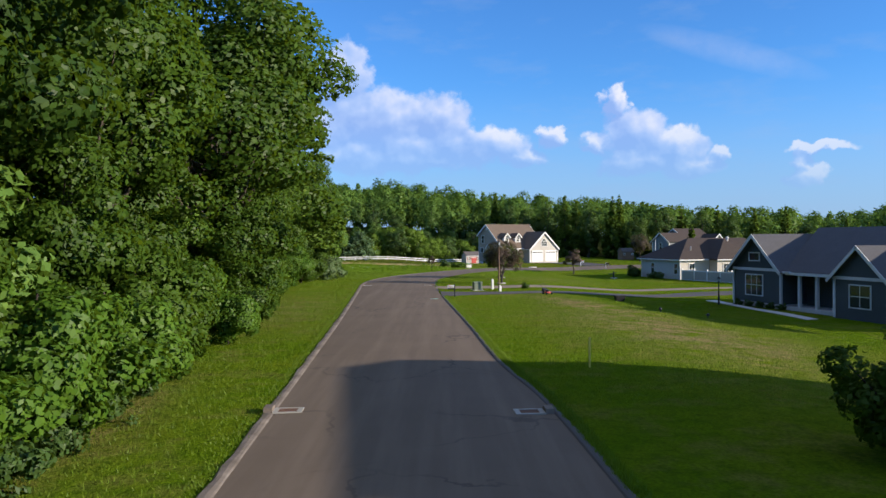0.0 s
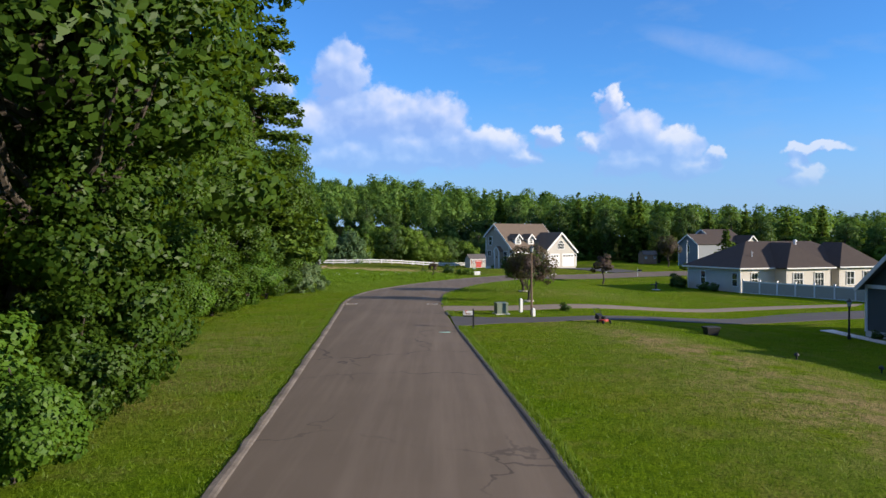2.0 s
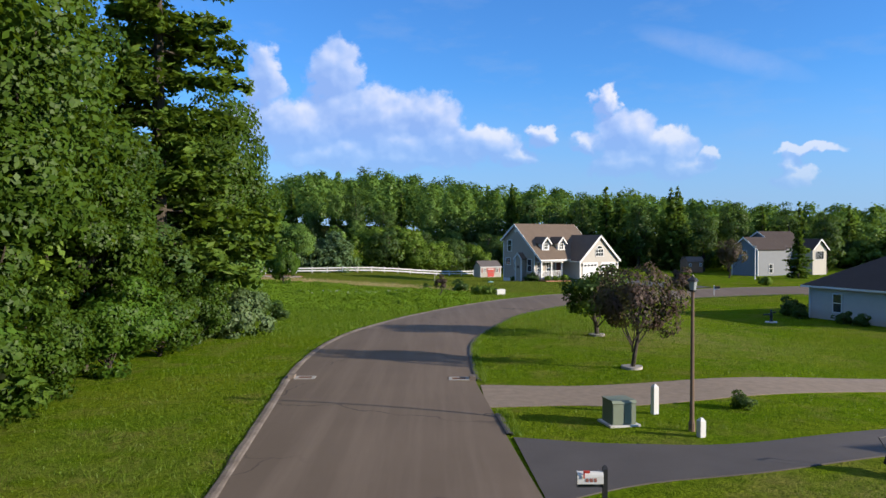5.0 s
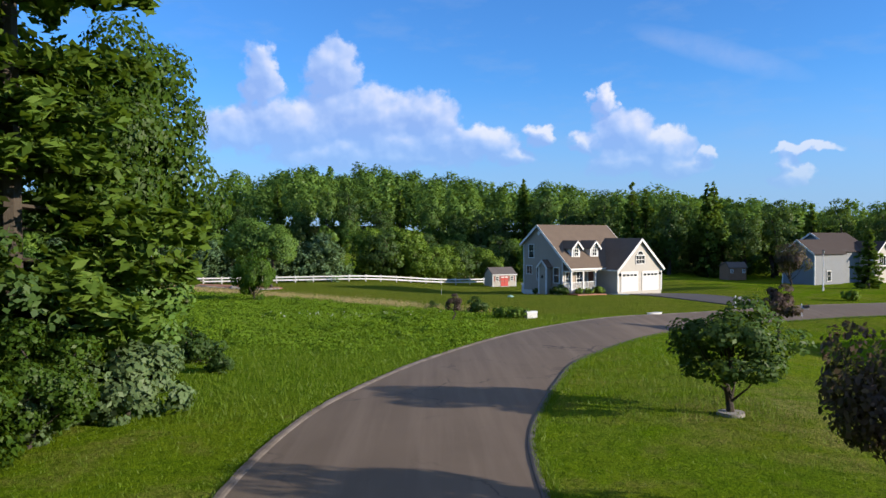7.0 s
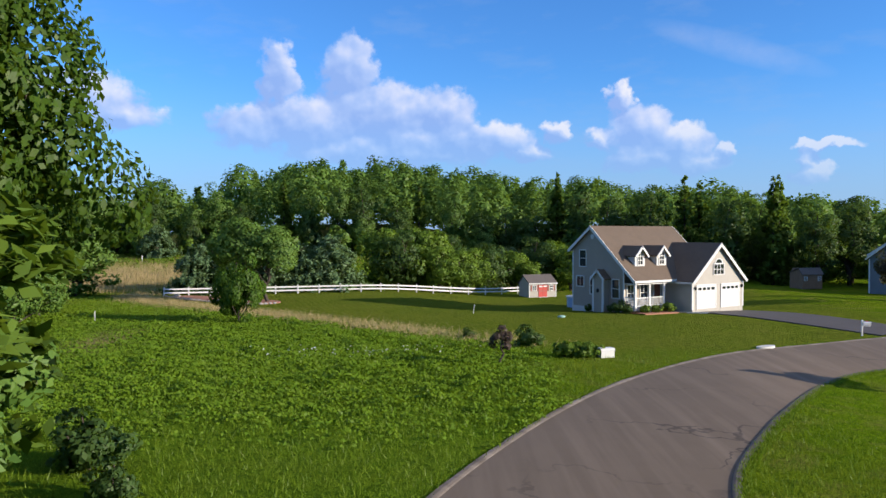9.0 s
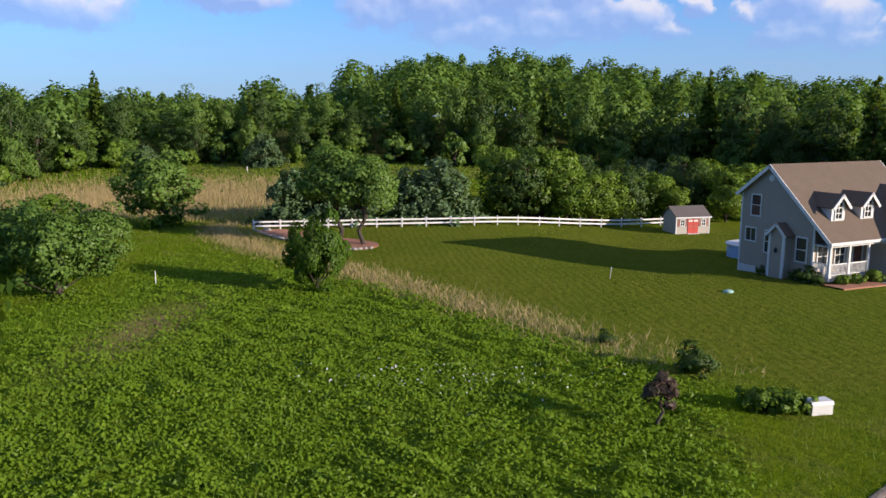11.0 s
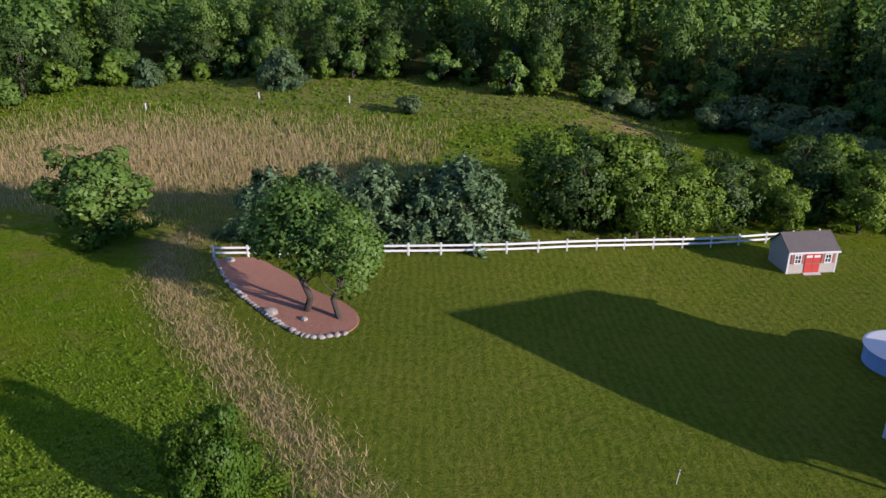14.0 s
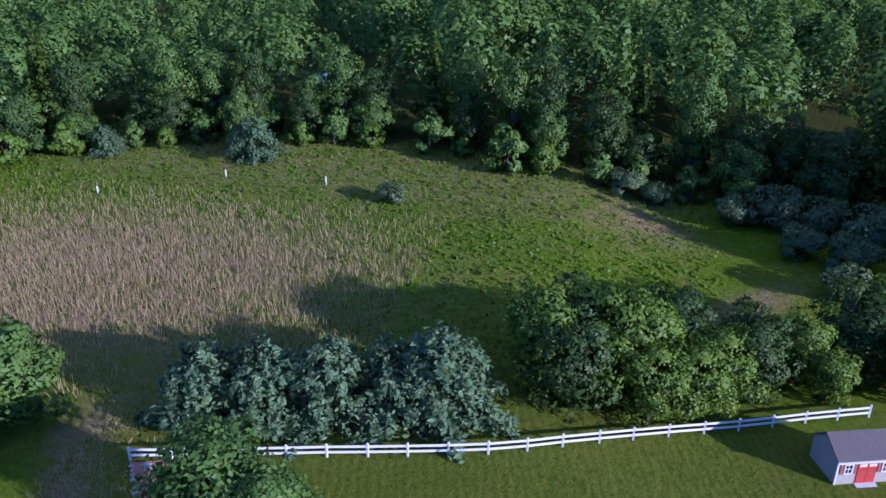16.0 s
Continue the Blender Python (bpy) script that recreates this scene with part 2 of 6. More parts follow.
def m_ground(k):
    p = pos(k)
    tex = k.noise(9, 5, 0.7, p)
    mid = k.noise(0.7, 5, 0.6, p)
    big = k.noise(0.12, 4, 0.55, p)
    zone = lambda n: k.n("ShaderNodeAttribute", attribute_name=n).outputs["Fac"]
    lawn = k.mix(mid, (0.070, 0.146, 0.004), (0.146, 0.222, 0.008))
    lawn = k.mix(k.math("MULTIPLY", k.ramp(big, [(0.42, 0.0), (0.68, 1.0)]), 0.5), lawn, (0.20, 0.21, 0.02))
    worn = k.n("ShaderNodeMapRange", {0: k.noise(0.38, 6, 0.68, p), 1: 0.5, 2: 0.66}).outputs[0]
    lawn = k.mix(k.math("MULTIPLY", worn, 0.5), lawn, (0.23, 0.185, 0.06))
    # wheel tracks of the mower on the cut lawn
    mow = k.n("ShaderNodeTexWave", {"Scale": 0.52, "Distortion": 5.0, "Detail": 4.0, "Detail Scale": 0.9, "Vector": k.n("ShaderNodeVectorRotate", {0: p, "Angle": radians(-17)}, rotation_type="Z_AXIS").outputs[0]}).outputs[1]
    stripe = k.mix(k.math("ADD", k.math("MULTIPLY", mow, 0.30), k.math("MULTIPLY", k.math("ADD", mid, big), 0.38)), (0.058, 0.104, 0.008), (0.200, 0.200, 0.032))
    lawn = k.mix(k.math("MULTIPLY", zone("mown"), 0.8), lawn, stripe)
    lawn = k.mix(k.math("MULTIPLY", zone("weeds"), 0.85), lawn, k.mix(mid, (0.065, 0.145, 0.008), (0.15, 0.225, 0.016)))
    dry_f = k.math("MULTIPLY", zone("dry"), k.n("ShaderNodeMapRange", {0: k.noise(0.45, 6, 0.7, p), 1: 0.36, 2: 0.56}).outputs[0])
    lawn = k.mix(dry_f, lawn, k.mix(tex, (0.22, 0.16, 0.075), (0.38, 0.28, 0.15)))
    soil_f = k.math("MULTIPLY", zone("soil"), k.n("ShaderNodeMapRange", {0: k.noise(0.8, 6, 0.7, p), 1: 0.3, 2: 0.5}).outputs[0])
    lawn = k.mix(soil_f, lawn, k.mix(tex, (0.24, 0.145, 0.08), (0.40, 0.27, 0.16)))
    # darker brown ground inside the woods' rim and along the roadside wood
    lawn = k.mix(k.math("MULTIPLY", zone("woods_floor"), 0.9), lawn, k.mix(tex, (0.030, 0.032, 0.012), (0.075, 0.065, 0.03)))
    # hollows of the fine and lumpy relief get the shade between tufts as colour
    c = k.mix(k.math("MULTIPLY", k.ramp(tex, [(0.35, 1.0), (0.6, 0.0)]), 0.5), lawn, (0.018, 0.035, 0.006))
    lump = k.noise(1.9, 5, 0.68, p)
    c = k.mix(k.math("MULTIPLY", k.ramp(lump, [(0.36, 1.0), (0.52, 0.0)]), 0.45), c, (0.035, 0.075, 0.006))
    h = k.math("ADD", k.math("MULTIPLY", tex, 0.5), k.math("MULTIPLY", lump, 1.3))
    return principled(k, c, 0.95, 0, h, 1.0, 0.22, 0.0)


def leafy(a, b, gloss=0.5):
    def f(k):
        rnd = k.n("ShaderNodeNewGeometry").outputs["Random Per Island"]
        ob = k.n("ShaderNodeObjectInfo").outputs["Random"]
        big = k.noise(0.35, 3, 0.6, pos(k))
        t = k.math("ADD", k.math("MULTIPLY", rnd, 0.5), k.math("ADD", k.math("MULTIPLY", ob, 0.25), k.math("MULTIPLY", big, 0.35)))
        c = k.mix(t, a, b)
        d = k.n("ShaderNodeBsdfDiffuse", {0: c}).outputs[0]
        tr = k.n("ShaderNodeBsdfTranslucent", {0: k.mix(0.5, c, (0.16, 0.24, 0.01))}).outputs[0]
        g = k.n("ShaderNodeBsdfGlossy", {0: (1, 1, 1, 1), "Roughness": gloss}).outputs[0]
        s = k.n("ShaderNodeMixShader", {0: 0.38, 1: d, 2: tr}).outputs[0]
        return k.n("ShaderNodeMixShader", {0: 0.012, 1: s, 2: g}).outputs[0]
    return f


def m_bark(k):
    p = local(k)
    g = k.noise(6, 5, 0.7, k.n("ShaderNodeVectorMath", {0: p, 1: (4, 4, 0.7)}, operation="MULTIPLY").outputs[0])
    return principled(k, k.mix(g, (0.03, 0.024, 0.019), (0.10, 0.085, 0.07)), 0.95, 0, g, 0.8, 0.04, 0.1)


def m_glass(k):
    p = local(k)
    c = k.mix(k.noise(1.5, 3, 0.5, p), (0.012, 0.016, 0.022), (0.04, 0.045, 0.05))
    return principled(k, c, 0.06, 0, None, spec=0.8)


def m_mulch(k):
    p = pos(k)
    f = k.noise(6, 6, 0.75, p)
    return principled(k, k.mix(f, (0.19, 0.085, 0.055), (0.48, 0.25, 0.17)), 0.95, 0, f, 0.8, 0.05, 0.1)


def m_stone(k):
    p = pos(k)
    f = k.noise(4, 6, 0.65, p)
    r = k.n("ShaderNodeObjectInfo").outputs["Random"]
    return principled(k, k.mix(k.math("ADD", k.math("MULTIPLY", f, 0.6), k.math("MULTIPLY", r, 0.3)), (0.14, 0.125, 0.11), (0.5, 0.46, 0.42)), 0.9, 0, f, 0.6, 0.03, 0.2)


MAT = {n: material(n, b) for n, b in {
    "asphalt": m_asphalt, "drive": m_drive, "kerb": m_kerb, "kerb_shade": m_drive, "ground": m_ground, "bark": m_bark, "glass": m_glass, "mulch": m_mulch, "stone": m_stone,
    "white": painted((0.57, 0.57, 0.56), 0.45, 0.05), "vinyl": painted((0.66, 0.66, 0.66), 0.35, 0.04), "taupe": siding((0.30, 0.25, 0.20)),
    "cream": siding((0.37, 0.345, 0.305)), "slate": siding((0.058, 0.066, 0.068)), "slate_dark": siding((0.036, 0.042, 0.042)),
    "offwhite": siding((0.44, 0.405, 0.355)), "greyblue": siding((0.145, 0.16, 0.18)),
    "tan_roof": shingle((0.185, 0.138, 0.104), (0.075, 0.058, 0.046)), "brown_roof": shingle((0.082, 0.062, 0.054), (0.034, 0.028, 0.026)),
    "grey_roof": shingle((0.118, 0.116, 0.124), (0.058, 0.058, 0.064)), "shed_roof": shingle((0.16, 0.14, 0.13), (0.07, 0.062, 0.06)),
    "red": painted((0.42, 0.045, 0.035), 0.5), "shutter": painted((0.26, 0.10, 0.08), 0.6), "brown_door": painted((0.15, 0.05, 0.03), 0.5), "black": painted((0.018, 0.018, 0.02), 0.45),
    "dark_green": painted((0.15, 0.18, 0.13), 0.6), "steel": painted((0.55, 0.55, 0.55), 0.4, 0.1, 0.6), "panel": painted((0.33, 0.31, 0.27), 0.6),
    "gravel": painted((0.215, 0.165, 0.12), 0.95, 0.4), "wood": painted((0.24, 0.14, 0.085), 0.85, 0.3), "pole_wood": painted((0.15, 0.10, 0.07), 0.9, 0.3), "lampglass": painted((0.30, 0.32, 0.33), 0.15), "slab": painted((0.5, 0.49, 0.47), 0.9, 0.15),
    "pool": painted((0.30, 0.42, 0.60), 0.35), "teal": painted((0.25, 0.42, 0.36), 0.7), "tyre": painted((0.02, 0.02, 0.02), 0.8), "yellow": painted((0.7, 0.55, 0.12), 0.6),
    "iron": painted((0.17, 0.09, 0.06), 0.85, 0.35), "blue_tarp": painted((0.36, 0.46, 0.62), 0.5),
    "wood_leaf": leafy((0.021, 0.057, 0.006), (0.074, 0.134, 0.013)), "wood_dark": leafy((0.015, 0.043, 0.007), (0.054, 0.104, 0.014)), "edge_leaf": leafy((0.030, 0.086, 0.008), (0.105, 0.195, 0.018)), "yard_tuft": leafy((0.066, 0.106, 0.008), (0.155, 0.172, 0.026)), "leaf": leafy((0.050, 0.125, 0.022), (0.155, 0.255, 0.048)), "leaf_dark": leafy((0.026, 0.066, 0.018), (0.080, 0.138, 0.032)), "leaf_light": leafy((0.07, 0.145, 0.014), (0.16, 0.25, 0.03)),
    "needle": leafy((0.040, 0.095, 0.014), (0.140, 0.215, 0.028)), "spruce": leafy((0.085, 0.17, 0.075), (0.20, 0.30, 0.15)), "silver": leafy((0.07, 0.13, 0.045), (0.16, 0.225, 0.10)),
    "purple": leafy((0.046, 0.030, 0.030), (0.115, 0.078, 0.068)), "weed": leafy((0.066, 0.152, 0.006), (0.165, 0.255, 0.014)), "straw": leafy((0.28, 0.205, 0.09), (0.58, 0.45, 0.24), 0.7),
    "tuft": leafy((0.068, 0.146, 0.005), (0.155, 0.228, 0.014)), "bloom": leafy((0.4, 0.42, 0.4), (0.6, 0.62, 0.58)),
}.items()}


# ---- building helpers ----
def mesh(name, verts, faces, mat, parent=None, label="", smooth=False, fix=True):
    me = bpy.data.meshes.new(name)
    me.from_pydata([tuple(v) for v in verts], [], [tuple(f) for f in faces])
    if fix:
        bm = bmesh.new()
        bm.from_mesh(me)
        bmesh.ops.recalc_face_normals(bm, faces=bm.faces)
        bm.to_mesh(me)
        bm.free()
    if smooth:
        me.shade_smooth()
    me.materials.append(MAT[mat])
    ob = new(name, me)
    if parent is not None:
        ob.parent = parent
    if label:
        tagged(ob, label)
    return ob


class Solid:
    """Boxes, prisms and tubes gathered into one mesh."""

    def __init__(self):
        self.v, self.f = [], []

    def add(self, vs, fs):
        o = len(self.v)
        self.v += [Vector(v) for v in vs]
        self.f += [[o + i for i in f] for f in fs]
        return self

    def loft(self, a, b):
        n = len(a)
        return self.add(list(a) + list(b), [list(range(n))[::-1], list(range(n, 2 * n))] + [[i, (i + 1) % n, n + (i + 1) % n, n + i] for i in range(n)])

    def box(self, x0, x1, y0, y1, z0, z1):
        return self.loft([(x0, y0, z0), (x1, y0, z0), (x1, y1, z0), (x0, y1, z0)], [(x0, y0, z1), (x1, y0, z1), (x1, y1, z1), (x0, y1, z1)])

    def bar(self, a, b, w, h):
        """A square bar from a to b."""
        a, b = Vector(a), Vector(b)
        d = (b - a).normalized()
        s = d.cross(Vector((0, 0, 1)))
        s = s.normalized() if s.length > 1e-3 else Vector((1, 0, 0))
        t = s.cross(d)
        q = [(-w / 2, -h / 2), (w / 2, -h / 2), (w / 2, h / 2), (-w / 2, h / 2)]
        return self.loft([a + s * i + t * j for i, j in q], [b + s * i + t * j for i, j in q])

    def along_x(self, poly, x0, x1):
        return self.loft([(x0, a, b) for a, b in poly], [(x1, a, b) for a, b in poly])

    def along_y(self, poly, y0, y1):
        return self.loft([(a, y0, b) for a, b in poly], [(a, y1, b) for a, b in poly])

    def along_z(self, poly, z0, z1):
        return self.loft([(a, b, z0) for a, b in poly], [(a, b, z1) for a, b in poly])

    def slab(self, quad, th):
        quad = [Vector(q) for q in quad]
        n = (quad[1] - quad[0]).cross(quad[2] - quad[0]).normalized()
        if n.z < 0:
            n = -n
        return self.loft([q - n * th for q in quad], quad)

    def tube(self, pts, radii, sides=6):
        rings = []
        for i, p in enumerate(pts):
            p = Vector(p)
            d = (Vector(pts[min(i + 1, len(pts) - 1)]) - Vector(pts[max(i - 1, 0)])).normalized()
            s = d.cross(Vector((0.3, 1, 0.2))).normalized()
            t = d.cross(s)
            rings.append([p + (s * math.cos(2 * math.pi * k / sides) + t * math.sin(2 * math.pi * k / sides)) * radii[i] for k in range(sides)])
        o = len(self.v)
        self.v += [q for r in rings for q in r]
        for i in range(len(rings) - 1):
            for k in range(sides):
                a, b = o + i * sides + k, o + i * sides + (k + 1) % sides
                self.f.append([a, b, b + sides, a + sides])
        self.f.append([o + k for k in range(sides)][::-1])
        self.f.append([o + (len(rings) - 1) * sides + k for k in range(sides)])
        return self

    def lathe(self, profile, sides=12, x=0, y=0):
        """Rings (radius, z) stacked upwards."""
        o = len(self.v)
        for r, z in profile:
            self.v += [Vector((x + r * math.cos(2 * math.pi * k / sides), y + r * math.sin(2 * math.pi * k / sides), z)) for k in range(sides)]
        for i in range(len(profile) - 1):
            for k in range(sides):
                a, b = o + i * sides + k, o + i * sides + (k + 1) % sides
                self.f.append([a, b, b + sides, a + sides])
        self.f.append([o + k for k in range(sides)][::-1])
        self.f.append([o + (len(profile) - 1) * sides + k for k in range(sides)])
        return self

    def part(self, name, mat, parent=None, label="", smooth=False):
        return mesh(name, self.v, self.f, mat, parent, label, smooth)


def thing(name, m, label, category, group="", kind=""):
    ob = new(name)
    ob.matrix_world = m
    ob.empty_display_size = 0.2
    return tagged(ob, label, category, group, kind)


def sm(a, b, v):
    t = np.clip((v - a) / (b - a), 0, 1)
    return t * t * (3 - 2 * t)


def height(x, y):
    """The lie of the land."""
    z = -1.0 * sm(8, 24, x) * sm(160, 120, y)
    z = z - 1.1 * sm(154, 178, y) * sm(-16, 2, x) * sm(42, 24, x) * sm(235, 205, y)
    z = z + 3.2 * sm(182, 245, y) * sm(-2, -22, x) + 1.0 * sm(205, 250, y) * sm(-22, 10, x)
    z = z - 0.9 * sm(30, 50, x) * sm(150, 190, y)
    z = z + 7.0 * sm(240, 330, y) * sm(-95, -45, x) * sm(150, 40, x)
    return z


def on(x, y, dz=0.0, rz=0.0, s=1.0):
    return pose(x, y, float(height(x, y)) + dz, 0, 0, rz) @ Matrix.Scale(s, 4)


def spline(pts, step=1.0):
    """A smooth line through the points (Catmull-Rom)."""
    p = [Vector(q) for q in pts]
    p = [2 * p[0] - p[1], *p, 2 * p[-1] - p[-2]]
    out = []
    for i in range(1, len(p) - 2):
        n = max(2, int((p[i + 1] - p[i]).length / step))
        for k in range(n):
            t = k / n
            a, b, c, d = p[i - 1], p[i], p[i + 1], p[i + 2]
            out.append(0.5 * ((2 * b) + (c - a) * t + (2 * a - 5 * b + 4 * c - d) * t * t + (3 * b - a - 3 * c + d) * t ** 3))
    return out + [p[-2]]


# ---- ground ----
def lines(lo, hi, step, far):
    inner = list(np.arange(lo, hi + 0.01, step))
    out, d = [], step
    while d < far:
        d *= 1.6
        out.append(d)
    return np.array([lo - o for o in np.cumsum(out)][::-1] + inner + [hi + o for o in np.cumsum(out)])


GX, GY = lines(-100, 90, 1.25, 1200), lines(-30, 260, 1.25, 1200)
gx, gy = np.meshgrid(GX, GY)
gz = height(gx, gy)
nx, ny = len(GX), len(GY)
idx = np.arange(nx * ny).reshape(ny, nx)
quads = np.stack([idx[:-1, :-1], idx[:-1, 1:], idx[1:, 1:], idx[1:, :-1]], -1).reshape(-1, 4)
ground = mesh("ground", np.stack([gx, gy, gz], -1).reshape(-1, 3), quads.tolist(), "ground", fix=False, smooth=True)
tagged(ground, "green lawns, rough verges and a dry meadow under woods", "ground", kind="structure")


def strip_x(y):
    """Where the band of uncut dry grass beside the yard lies."""
    return np.interp(y, [136.5, 138.5, 140.5, 143.5, 147, 151.5, 157, 163, 168, 176], [3.8, 1.5, -0.6, -3.7, -7.7, -12.9, -19.6, -27.3, -33.0, -40])


def bump_zone(x, y, cx, cy, rx, ry, turn=0.0):
    c, s = math.cos(radians(turn)), math.sin(radians(turn))
    u, v = (x - cx) * c + (y - cy) * s, -(x - cx) * s + (y - cy) * c
    return np.exp(-((u / rx) ** 2 + (v / ry) ** 2))


# the rim of the far woods
EDGE = [(-112, 174), (-100, 188), (-92, 210), (-88, 226), (-70, 236), (-52, 240), (-34, 240), (-22, 236), (-10, 240), (2, 236), (12, 235), (26, 222), (42, 217), (58, 222), (74, 224), (92, 214), (110, 196), (120, 180)]


def zones(x, y):
    yard = sm(-1, 0.6, x - strip_x(y)) * sm(128, 138, y) * sm(200, 190, y) * sm(40, 30, x)
    strip = np.exp(-((x - strip_x(y) + 2.6) / 2.1) ** 2) * (0.45 + 0.55 * sm(139, 149, y)) * sm(134, 140, y) * sm(186, 176, y)
    weeds = sm(-2.5, -5, x - strip_x(y)) * sm(96, 104, y) * sm(170, 150, y) * sm(-44, -36, x)
    wheat = bump_zone(x, y, -58, 197, 24, 13, 12)
    dry = np.clip(strip * 1.0 + wheat * 1.5 + 0.95 * bump_zone(x, y, 14, 44, 5.5, 13, 12) + 0.9 * bump_zone(x, y, 11, 62, 2.5, 8, 20) + 0.5 * bump_zone(x, y, 12, 100, 8, 6) + 0.45 * bump_zone(x, y, -12, 58, 5, 14)
                  + 0.9 * bump_zone(x, y, -28.6, 140, 2, 6, 8) + 0.5 * sm(215, 225, y) * sm(250, 240, y) * sm(-90, -80, x) * sm(0, -10, x), 0, 1)
    soil = np.clip(bump_zone(x, y, -11, 21, 1.6, 6) + 0.65 * bump_zone(x, y, -28.5, 141, 1.5, 6.5) + bump_zone(x, y, -8, 226, 5, 2.5, -40) + bump_zone(x, y, 2, 211, 2, 6, -40) + 0.7 * bump_zone(x, y, -17, 48, 4, 5), 0, 1)
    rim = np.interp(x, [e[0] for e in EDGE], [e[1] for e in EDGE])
    woods_floor = np.clip(sm(-1, 3, y - rim) + sm(-12.5, -15.5, x + 0.09 * (y - 20) * (y > 20)) * sm(116, 110, y) * sm(-58, -40, x), 0, 1)
    return yard, weeds * (1 - dry), dry, soil, woods_floor


for label, values in zip(("mown", "weeds", "dry", "soil", "woods_floor"), zones(gx.ravel(), gy.ravel())):
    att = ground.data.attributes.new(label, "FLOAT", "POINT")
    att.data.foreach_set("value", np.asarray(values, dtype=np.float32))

# ---- road, kerbs and drives ----
ROAD_LEFT = [(-1.6, -60), (-3.4, -20), (-4.5, 10), (-5.2, 24), (-5.8, 35), (-6.55, 48.5), (-7.42, 62), (-8.5, 78), (-9.05, 86), (-9.0, 93), (-8.2, 99.5), (-6.7, 104.8),
             (-4.3, 111.2), (-0.4, 119), (3.8, 125.5), (9.2, 131.7), (16, 138), (26, 143.5), (42, 148), (80, 152), (200, 150)]
ROAD_RIGHT = [(7.5, -60), (5.6, -20), (3.9, 10), (3.2, 24), (2.3, 32), (1.5, 45), (0.6, 58), (-0.15, 69), (-0.7, 79), (-1.0, 86), (-0.75, 94.5), (0.3, 100), (1.8, 105.3),
              (3.6, 110.7), (6.2, 115.3), (9.3, 120), (14.4, 127), (19.4, 132), (28, 136.5), (43, 140), (80, 143), (200, 141)]


def resample(pts, n):
    p = np.array([(q[0], q[1]) for q in spline([(*a, 0) for a in pts], 0.5)])
    s = np.concatenate([[0], np.cumsum(np.hypot(*np.diff(p, axis=0).T))])
    t = np.linspace(0, s[-1], n)
    return np.stack([np.interp(t, s, p[:, 0]), np.interp(t, s, p[:, 1])], 1)


def ribbon(name, left, right, mat, lift, cross, label, category, kind="structure", crown=0.0, n=None):
    """A surface between two lines, with a thin edge that goes into the ground."""
    n = n or len(left)
    vs, fs = [], []
    for i in range(n):
        for j in range(cross + 1):
            t = j / cross
            q = left[i] * (1 - t) + right[i] * t
            vs.append((q[0], q[1], float(height(q[0], q[1])) + lift + crown * 4 * t * (1 - t)))
    for i in range(n - 1):
        for j in range(cross):
            a = i * (cross + 1) + j
            fs.append((a, a + 1, a + cross + 2, a + cross + 1))
    o = len(vs)
    for side in (0, cross):
        for i in range(n):
            v = vs[i * (cross + 1) + side]
            vs.append((v[0], v[1], v[2] - 0.25))
    for s, side in enumerate((0, cross)):
        for i in range(n - 1):
            a, b = i * (cross + 1) + side, (i + 1) * (cross + 1) + side
            fs.append((a, b, o + s * n + i + 1, o + s * n + i))
    return tagged(mesh(name, vs, fs, mat, smooth=False), label, category, kind=kind)


RL, RR = resample(ROAD_LEFT, 420), resample(ROAD_RIGHT, 420)
ribbon("road", RL, RR, "asphalt", 0.03, 8, "worn grey-brown asphalt road curving past the yard", "road", crown=0.06)


def kerb(name, line, out, label, mat, skip=(), prof=((0.0, 0.0), (0.04, 0.06), (0.12, 0.09), (0.20, 0.07), (0.28, 0.0))):
    """A rolled asphalt lip, or a low strip of shade colour, along the road's edge."""
    rng = random.Random(5)
    s = Solid()
    run = []
    for i, q in enumerate(line):
        d = line[min(i + 1, len(line) - 1)] - line[max(i - 1, 0)]
        d = d / np.hypot(*d)
        nrm = np.array((-d[1], d[0])) * out
        hole = any(a < q[1] < b and q[0] < 20 for a, b in skip)
        if hole:
            run and rows_to(s, run)
            run = []
            continue
        k = 1 + rng.uniform(-0.15, 0.12)
        run.append([(q[0] + nrm[0] * a * k, q[1] + nrm[1] * a * k, float(height(q[0], q[1])) + 0.02 + b * k) for a, b in prof])
    rows_to(s, run)
    return tagged(s.part(name, mat), label, "kerb", kind="structure")


def rows_to(s, run):
    if len(run) < 2:
        return
    m = len(run[0])
    o = len(s.v)
    s.v += [Vector(v) for r in run for v in r]
    for i in range(len(run) - 1):
        for j in range(m - 1):
            a = o + i * m + j
            s.f.append([a, a + 1, a + m + 1, a + m])


kerb("kerb", RL, 1, "pale worn rolled kerb along the road's outer edge", "kerb", (), ((-0.06, 0.0), (0.02, 0.03), (0.12, 0.045), (0.26, 0.035), (0.34, -0.03)))
# dark material here stands in for the shadow under the lawn's grass edge
kerb("kerb", RR, -1, "low strip coloured as shade along the lawn side of the road", "kerb_shade", [(69.2, 74.5), (78.6, 83.6)], ((-0.02, 0.0), (0.03, 0.045), (0.10, 0.055), (0.20, 0.03), (0.28, -0.02)))


def path2(name, a, b, mat, lift, label, category, n=60, cross=4):
    return ribbon(name, resample(a, n), resample(b, n), mat, lift, cross, label, category)


path2("driveway", [(-0.3, 74.8), (3.2, 74.0), (8.3, 74.6), (21.3, 81), (30, 86), (44, 90)], [(-0.1, 68.9), (2.7, 70.4), (7.5, 71.8), (18.8, 76.6), (30, 81), (44, 85)], "drive", 0.035,
      "dark asphalt driveway beside the mailbox", "driveway")
